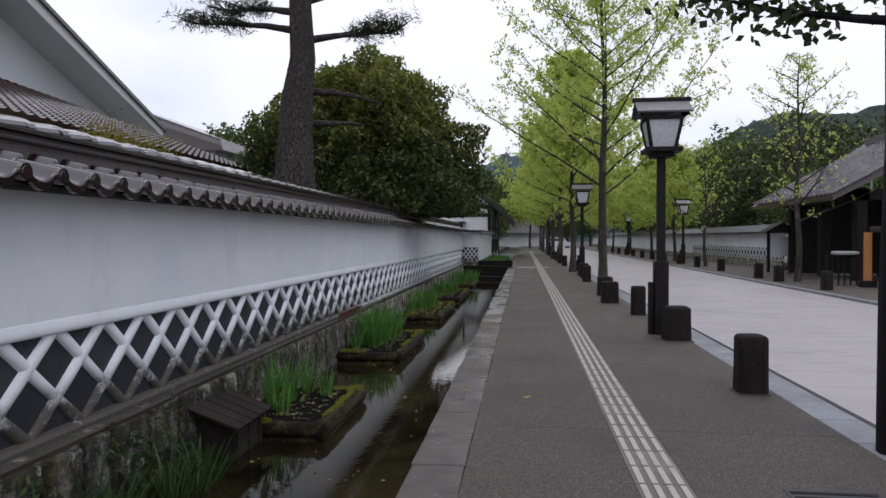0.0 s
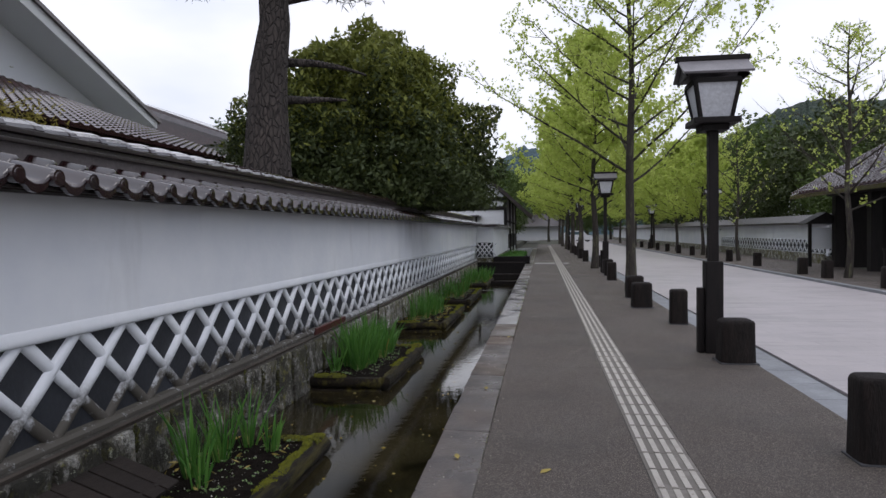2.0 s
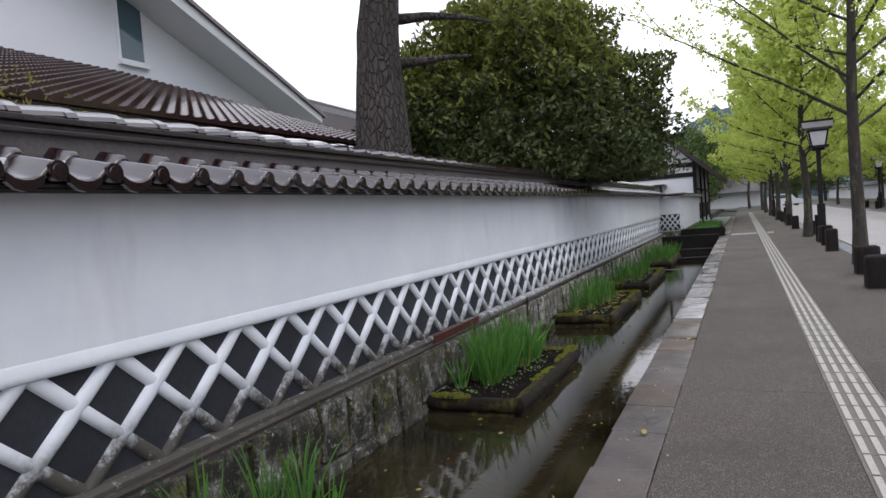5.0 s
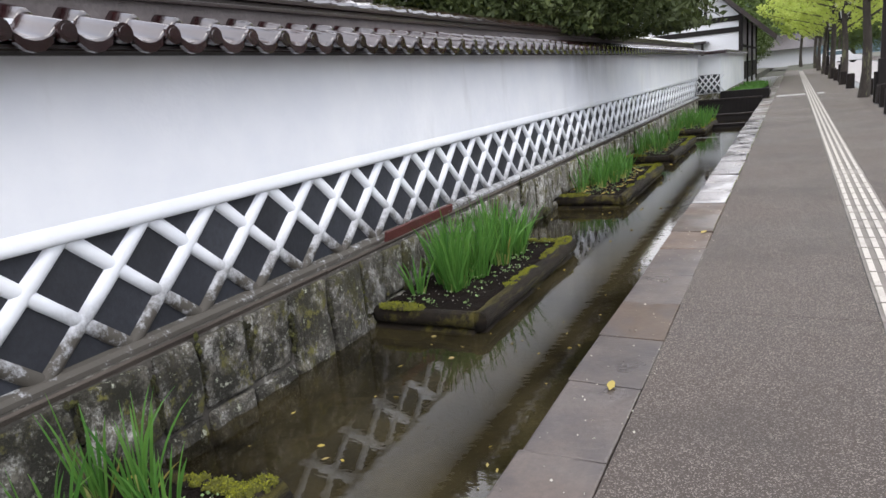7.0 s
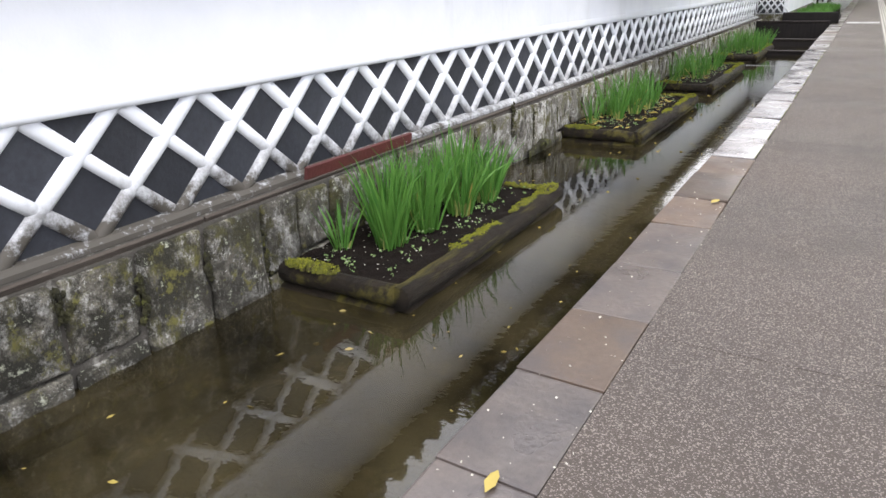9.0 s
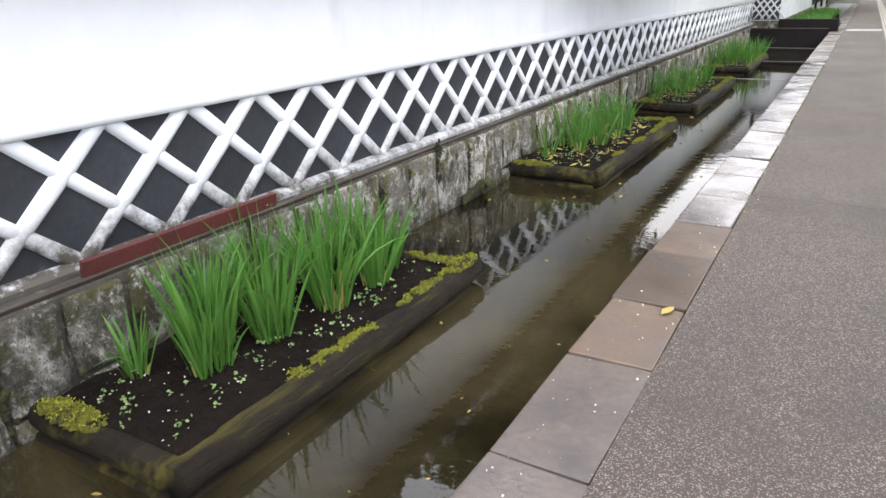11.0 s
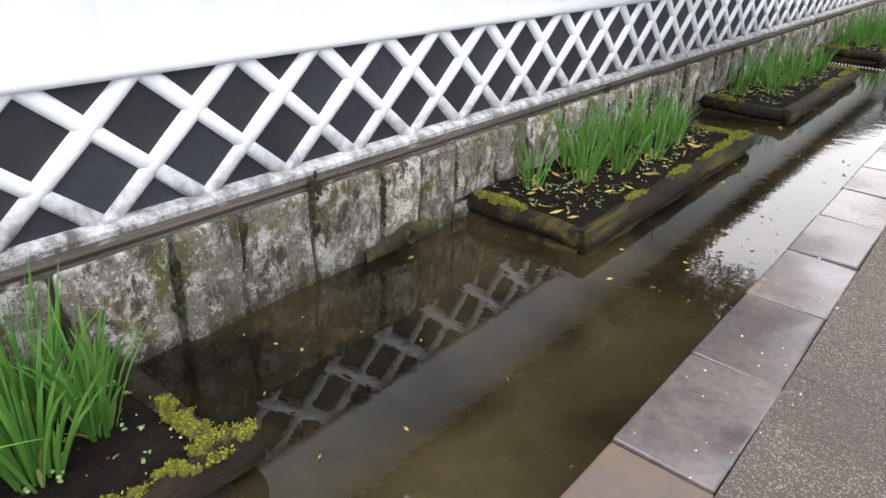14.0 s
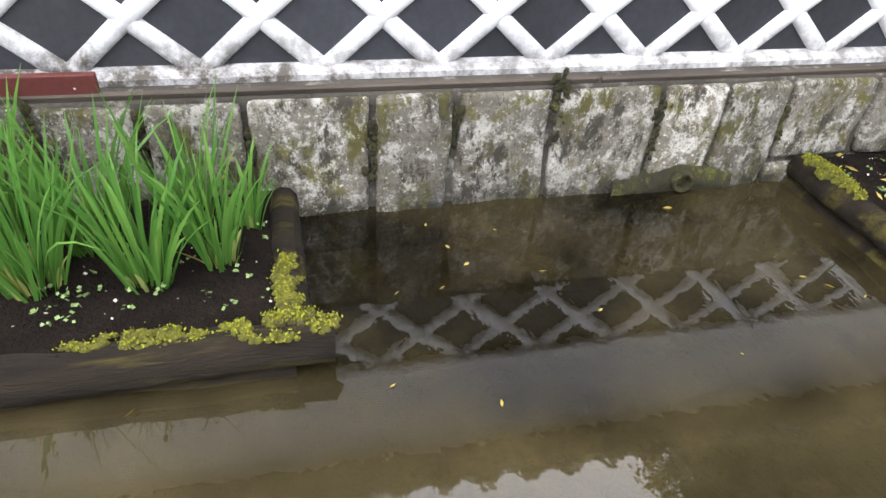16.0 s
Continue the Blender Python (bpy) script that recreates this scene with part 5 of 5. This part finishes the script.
bm = bmesh.new()
for k in range(5):
    for s in (1, -1):
        box(bm, -0.035, 0.035, -0.02, 0.02, -0.38, 0.38, 0, 0, pose(11.2 + 0.36 * k, 30.18, 0.65, 0, s * 40, 0))
part("return_lattice", bm, M["lattice"], east)

gate = thing("gatehouse", "dark timber gatehouse with a grey tiled gable roof", "gatehouse", at=pose(11.9, 22.2, 0))
for x in (-1.6, 1.6, 4.5):
    for y in (0.3, 2.8, 5.4):
        part("post", boxed(x - 0.16, x + 0.16, y - 0.16, y + 0.16, -0.1, 2.9, 0.02), M["black"], gate)
part("back_wall", boxed(-1.4, 4.5, 5.3, 5.5, 0, 2.9), M["black"], gate, "dark board doors")
part("beam", boxed(-1.9, 5, 0.1, 0.5, 2.5, 2.85, 0.02), M["black"], gate)
part("beam", boxed(-1.9, -1.4, 0.1, 5.6, 2.5, 2.85, 0.02), M["black"], gate)
for s in (1, -1):
    bm = bmesh.new()
    if s == 1:
        prism(bm, [(-2.9, 2.45), (-2.9, 2.58), (1.5, 5.0), (1.5, 4.8)], "y", -0.9, 6.3)
    else:
        prism(bm, [(5.9, 2.45), (5.9, 2.58), (1.5, 5.0), (1.5, 4.8)], "y", -0.9, 6.3)
    part("roof_slope", bm, M["farrooftile"], gate)
part("ridge", boxed(1.3, 1.7, -0.95, 6.35, 4.95, 5.2, 0.04), M["noshi"], gate)
roll = data_of("roof_roll", boxed(-2.5, 2.5, -0.04, 0.04, -0.03, 0.03, 0.01), M["farrooftile"])
for k in range(24):
    part("roof_roll", roll, None, gate, at=pose(-0.7, -0.8 + 0.3 * k, 3.86, 0, -28.8, 0))
for x, y in ((14.2, 30), (15.4, 30.5)):
    p = thing("banner_pole", "slim pale steel pole beyond the gatehouse", "pole", "poles", at=pose(x, y, 0))
    vs, fs = [], []
    tube(vs, fs, [(0, 0, 0), (0, 0, 4.5)], [0.05, 0.04], 8)
    part("pole", mesh_of("pole", vs, fs, M["steel"]), M["steel"], p)
nb = thing("notice_board", "small dark roofed notice board by the far wall", "notice board", at=pose(9.9, 28.0, 0))
for x in (-0.4, 0.4):
    part("post", boxed(x - 0.05, x + 0.05, -0.05, 0.05, 0, 1.6), M["black"], nb)
part("panel", boxed(-0.36, 0.36, -0.03, 0.03, 0.65, 1.4), M["white"], nb)
bm = bmesh.new()
prism(bm, [(-0.7, 1.55), (0.7, 1.55), (0, 1.95)], "y", -0.4, 0.4)
part("roof", bm, M["black"], nb)
sw = thing("side_wall", "short white lattice-footed wall beside the gatehouse", "wall", kind="structure")
part("plaster_core", boxed(9.5, 12.0, 19.2, 19.5, 0.3, 1.5), M["plaster"], sw)
part("stone_foot", boxed(9.45, 12.0, 19.15, 19.5, -0.1, 0.34), M["stone"], sw)
part("dark_panel", boxed(9.55, 12.0, 19.185, 19.2, 0.4, 0.95), M["slate"], sw)
bm = bmesh.new()
for k in range(7):
    for s in (1, -1):
        box(bm, -0.035, 0.035, -0.02, 0.02, -0.36, 0.36, 0, 0, pose(9.72 + 0.36 * k, 19.18, 0.67, 0, s * 38, 0))
part("lattice", bm, M["lattice"], sw)
part("coping", boxed(9.3, 12.0, 18.9, 19.8, 1.5, 1.66, 0.04), M["noshi"], sw)
sg = thing("sign_board", "narrow orange sign board by the gatehouse", "sign", at=pose(9.22, 19.7, 0))
part("board", boxed(-0.1, 0.1, -0.03, 0.03, 0.2, 1.5, 0.01), M["orange"], sg)
part("foot", boxed(-0.2, 0.2, -0.1, 0.1, 0, 0.2, 0.02), M["black"], sg)
br = thing("bicycle_rack", "dark railing with a pale seat cover beside the gatehouse", "railing", at=pose(8.95, 20.4, 0))
for k in range(7):
    part("upright", boxed(-0.5 + 0.16 * k, -0.47 + 0.16 * k, -0.02, 0.02, 0, 0.85), M["black"], br)
part("rail", boxed(-0.52, 0.52, -0.03, 0.03, 0.82, 0.88), M["black"], br)
part("cover", boxed(-0.3, 0.3, -0.2, 0.2, 0.88, 0.98, 0.04), M["steel"], br)


# houses and woods behind the far wall
def far_house(x, y, w, d, h, ridge):
    H = thing("town_house", "white-walled town house with a dark tiled roof behind trees", "house", "far houses", at=pose(x, y, 0))
    part("wall", boxed(0, w, 0, d, -0.2, h), M["white"], H)
    bm = bmesh.new()
    prism(bm, [(-0.8, h - 0.1), (d + 0.8, h - 0.1), (d / 2, ridge)], "x", -0.8, w + 0.8)
    part("roof", bm, M["noshi"], H)
    for k in range(3):
        wd = part("window", boxed(-0.03, 0.02, 1 + 2.2 * k, 2.2 + 2.2 * k, h * 0.5, h * 0.75), M["glass"], H)


far_house(14, 62, 8, 8, 4.6, 7.0)
far_house(16, 84, 8, 9, 4.0, 6.5)
far_house(-16, 70, 9, 8, 4, 6.5)
random.seed(50)


def wood_tree(x, y, h, w, mat, seed, n, label):
    r = np.random.default_rng(seed)
    T = thing("wood_tree", label, "tree", "background trees", at=pose(x, y, 0))
    vs, fs = [], []
    tube(vs, fs, [(0, 0, -0.1), (0.1, 0, h * 0.3), (0, 0.1, h * 0.75)], [0.25, 0.2, 0.06], 8, 0.05)
    for k in range(7):
        tube(vs, fs, limb((0, 0, h * (0.25 + 0.06 * k)), 2.4 * k, 0.6, w * 0.7, 0.2), [0.08, 0.07, 0.06, 0.05, 0.03, 0.02, 0.01], 5)
    part("trunk", mesh_of("trunk", vs, fs, M["bark"], True), M["bark"], T)
    c, _ = leafy_ball(r, n, (0, 0, h * 0.6), (w, w, h * 0.42), 0.42, 0.45)
    part("crown", leaf_mesh("crown", c, r.uniform(0.10, 0.2, n), mat, r, 0.5), mat, T)
    return T


wA = wood_tree(17, 44, 8.0, 4.2, M["darkleaf"], 51, 9000, "dark rounded evergreen behind the far wall")
wB = wood_tree(15, 52, 8.5, 3.8, M["woodleaf"], 52, 9000, "green broadleaf tree behind the far wall")
for i, (x, y, s, src) in enumerate(((20, 38, 0.85, wA), (15, 37, 0.6, wB), (22, 50, 1.1, wA), (14, 72, 1.0, wA), (19, 64, 1.1, wB), (14, 90, 1.2, wB), (-8, 62, 0.9, wB), (-12, 75, 1.2, wB), (-6, 92, 1.2, wB), (22, 80, 1.3, wA), (-18, 52, 1.0, wB), (13, 46, 0.45, wA), (12.8, 60, 0.45, wA), (27, 44, 1.2, wA), (8, 125, 1.4, wB), (-3, 130, 1.5, wB), (-14, 60, 0.9, wB), (16, 33, 0.55, wB), (20, 31, 0.6, wA), (-24.5, 58, 1.35, wB), (-5, 108, 0.8, wB), (-9, 112, 1.0, wA), (6.5, 112, 0.7, wB), (11, 114, 0.9, wB))):
    c = copy_thing(src, pose(x, y, 0, 0, 0, 67 * i))
    c.matrix_basis = pose(x, y, 0, 0, 0, 67 * i) @ Matrix.Diagonal((s, s, s, 1))


def hill(name, pts, depth, mat, label, seed):
    """A wooded ridge: rows of crowns over a rounded slope; pts are x, y, height along the ridge."""
    vs, fs, n, k = [], [], 90, 12
    xs, ys, hs = [p[0] for p in pts], [p[1] for p in pts], [p[2] for p in pts]
    for i in range(n + 1):
        s = i / n * (len(pts) - 1)
        j = min(int(s), len(pts) - 2)
        f = s - j
        f = f * f * (3 - 2 * f)
        x, y, h = (a[j] + (a[j + 1] - a[j]) * f for a in (xs, ys, hs))
        d = Vector((x, y)).normalized()
        for q in range(k + 1):
            g = q / k
            z = h * math.sin(g * math.pi / 2)
            b = (noise.noise(Vector((i * 0.9, q * 0.8, seed))) + 0.6 * noise.noise(Vector((i * 2.3, q * 2.1, seed)))) * h * 0.045
            p = Vector((x, y)) - d * depth * (1 - g)
            vs.append((p.x, p.y, z + b if q else -1.0))
    for i in range(n):
        for q in range(k):
            a = i * (k + 1) + q
            fs.append((a, a + 1, a + k + 2, a + k + 1))
    tagged(part(name, mesh_of(name, vs, fs, mat, False)), label, "hill", kind="structure")


hill("hill_east", [(35, 230, 20), (52, 205, 27), (62, 200, 32), (72, 200, 35.5), (84, 190, 33), (100, 190, 37), (125, 170, 45), (150, 120, 50), (170, 60, 40), (170, -30, 30)], 60, M["hill"], "dark wooded hill above the town", 3)
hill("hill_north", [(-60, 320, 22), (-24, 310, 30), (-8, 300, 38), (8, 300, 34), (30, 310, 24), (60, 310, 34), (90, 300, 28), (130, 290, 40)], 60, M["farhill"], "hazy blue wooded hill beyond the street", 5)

# ---- pieces of wall, kerb, pavement ----
k0, k1 = int((Y0 - PHASE) / PITCH) + 1, int((JOG - PHASE) / PITCH)
for k in range(k0, k1):
    y = PHASE + k * PITCH
    part("wall_tile", diamond, None, wall, at=pose(WALL_X, y, ZLOW + HZ))
    part("wall_tile", diamond, None, wall, at=pose(WALL_X, y + HY, ZLOW))
    part("half_tile", top_half, None, wall, at=pose(WALL_X, y + HY, ZLOW + HZ))
    part("half_tile", low_half, None, wall, at=pose(WALL_X, y, ZLOW))
    for s in (1, -1):
        part("lattice_bar", bars[s], None, wall, at=pose(WALL_X - 0.002 - 0.003 * (s > 0), y, ZTOP))

# roof of the wall
TP = 0.285


def pantile():
    prof = [(0.0, 0.030), (0.02, 0.012), (0.06, -0.010), (0.10, -0.018), (0.14, -0.014), (0.18, 0.004), (0.20, 0.030), (0.225, 0.056), (0.25, 0.060), (0.275, 0.044), (0.29, 0.024)]
    vs, fs, n = [], [], len(prof)
    for s, drop in ((0.0, 0.0), (0.02, 0.012), (0.34, 0.0)):
        for y, z in prof:
            vs.append((-s, y, z + drop))
    for y, z in prof:
        vs.append((-0.002, y, z - 0.026))
    for y, z in prof:
        vs.append((-0.34, y, z - 0.02))
    for a, b in ((0, 1), (1, 2), (3, 0), (4, 3)):
        for i in range(n - 1):
            fs.append((a * n + i, a * n + i + 1, b * n + i + 1, b * n + i))
    return mesh_of("roof_tile", vs, fs, M["rooftile"], True)


def eave_lip():
    bm = bmesh.new()
    prism(bm, [(0.02, 0.02), (0.06, -0.006), (0.10, -0.014), (0.14, -0.010), (0.19, 0.012), (0.185, -0.022), (0.14, -0.052), (0.10, -0.060), (0.06, -0.052), (0.02, -0.02)], "x", -0.022, 0.004)
    return data_of("eave_lip", bm, M["rooftile"])


def eave_disc():
    vs, fs = [], []
    tube(vs, fs, [(-0.03, 0, 0), (0.012, 0, 0)], [0.046, 0.046], 14)
    tube(vs, fs, [(0.012, 0, 0), (0.016, 0, 0)], [0.032, 0.030], 14)
    return mesh_of("eave_disc", vs, fs, M["rooftile"])


tile, lip, disc = pantile(), eave_lip(), eave_disc()
bm = bmesh.new()
arch = [(-0.13, -0.045), (0.13, -0.045), (0.135, -0.02), (0.115, 0.002), (0.06, 0.020), (0.0, 0.026), (-0.06, 0.020), (-0.115, 0.002), (-0.135, -0.02)]
prism(bm, arch, "y", 0.05, 0.31)
prism(bm, [(1.08 * x, 1.1 * z + 0.016) for x, z in arch], "y", 0.0, 0.065)
cap = data_of("ridge_cap", bm, M["rooftile"])
RP = 0.30
roof = thing("wall_roof", "brown glazed pantile roof along the plaster wall", "roof", kind="structure")
n_t = int((JOG - Y0) / TP)
for k in range(n_t):
    y = Y0 + 0.128 + k * TP
    j = random.uniform(-1, 1)
    part("roof_tile", tile, None, roof, at=pose(-2.555, y, 1.690 + 0.002 * j, 0, 16 + j, 0.8 * j))
    part("eave_lip", lip, None, roof, at=pose(-2.553, y, 1.690 + 0.002 * j))
    part("eave_disc", disc, None, roof, at=pose(-2.545, y + 0.247, 1.718))
    part("roof_tile", tile, None, roof, at=pose(-2.80, y + 0.01, 1.775 + 0.002 * j, 0, 16 + j, -0.8 * j))
for k in range(int((JOG - Y0) / RP)):
    j = random.uniform(-1, 1)
    part("ridge_cap", cap, None, roof, at=pose(-3.085 + 0.004 * j, Y0 + 0.1 + k * RP, 2.070, 4.0 + 0.8 * j, 10, 0.6 * j))
bm = bmesh.new()
for x, z0, z1 in ((-2.915, 1.940, 1.966), (-2.945, 1.966, 1.998), (-2.920, 1.998, 2.03)):
    box(bm, x - 0.25 - (x + 2.955), x, Y0, JOG, z0, z1, 0.006)
part("ridge_courses", bm, M["noshi"], roof, "stacked ridge courses under the caps")
part("mortar_band", boxed(-3.2, -2.945, Y0, JOG, 1.78, 1.945, 0.006), M["mortar"], roof, "grey-brown mortar band under the ridge")
part("eave_board", boxed(-2.86, -2.62, Y0, JOG, 1.645, 1.672, 0.004), M["oldwood"], roof, "thin board under the eave tiles")
bm = bmesh.new()
prism(bm, [(-2.60, 1.655), (-2.60, 1.668), (-3.10, 1.82), (-3.6, 1.66), (-3.6, 1.62), (-2.86, 1.64)], "y", Y0, JOG)
part("roof_bed", bm, M["noshi"], roof)

# granite blocks of the retaining wall
random.seed(61)
y = Y0
while y < JOG + 0.2:
    w = random.uniform(0.30, 0.50)
    split = random.random() < 0.5
    cut = random.uniform(-0.31, -0.23)
    for z0, z1 in (((-0.60, cut - 0.008), (cut + 0.008, 0.155)) if split else ((-0.60, 0.155),)):
        bm = bmesh.new()
        d = random.uniform(-0.012, 0.014)
        box(bm, -2.76, FACE_X + d, y + 0.016, y + w - 0.016, z0 + random.uniform(0, 0.01), z1 - random.uniform(0, 0.012), 0.022, 0.010)
        bmesh.ops.subdivide_edges(bm, edges=[e for e in bm.edges if e.calc_length() > 0.12], cuts=3, use_grid_fill=True)
        for v in bm.verts:
            if v.co.x > -2.68:
                v.co.x += 0.022 * noise.noise(v.co * 6.0) + 0.012 * noise.noise(v.co * 22.0)
            v.co.y += 0.018 * noise.noise(v.co * 9.0 + Vector((4, 0, 0)))
        part("stone_block", bm, M["stone"], retaining, "", True)
    y += w
    if 3 < y < 24 and random.random() < 0.8:
        joint_moss(y, random.uniform(-0.2, 0.08), random.uniform(0.012, 0.04), random.uniform(0.06, 0.2), int(y * 100), retaining)

# kerb slabs
kerb = thing("kerb", "wet stone kerb slabs in grey and brown along the canal", "kerb", kind="structure")
y = Y0
random.seed(62)
while y < 60:
    w = random.uniform(0.56, 0.70)
    brown = 11.1 < y < 11.9 or random.random() < 0.08
    bm = boxed(KERB_A, KERB_B - 0.001, y + 0.0015, y + w - 0.0015, -0.17, random.uniform(-0.004, 0.004), 0.010, 0.005)
    part("kerb_slab", bm, M["kerbbrown" if brown else "kerbwet" if 11.85 < y < 22 else "kerb"], kerb)
    y += w

# road edging slabs and tactile blocks
edging = thing("road_edging", "pale granite edging slabs beside the street", "edging", kind="structure")
slab = data_of("edging_slab", boxed(0, 0.32, 0.003, 0.597, -0.1, -0.012, 0.008), M["edge"])
for k in range(150):
    part("edging_slab", slab, None, edging, at=pose(2.205, -7 + 0.6 * k, 0))
bm = boxed(0.002, 0.298, 0.002, 0.298, -0.06, 0.002, 0.003)
for k in range(4):
    box(bm, 0.022 + 0.072 * k, 0.058 + 0.072 * k, 0.012, 0.288, 0.0, 0.0085, 0.0035)
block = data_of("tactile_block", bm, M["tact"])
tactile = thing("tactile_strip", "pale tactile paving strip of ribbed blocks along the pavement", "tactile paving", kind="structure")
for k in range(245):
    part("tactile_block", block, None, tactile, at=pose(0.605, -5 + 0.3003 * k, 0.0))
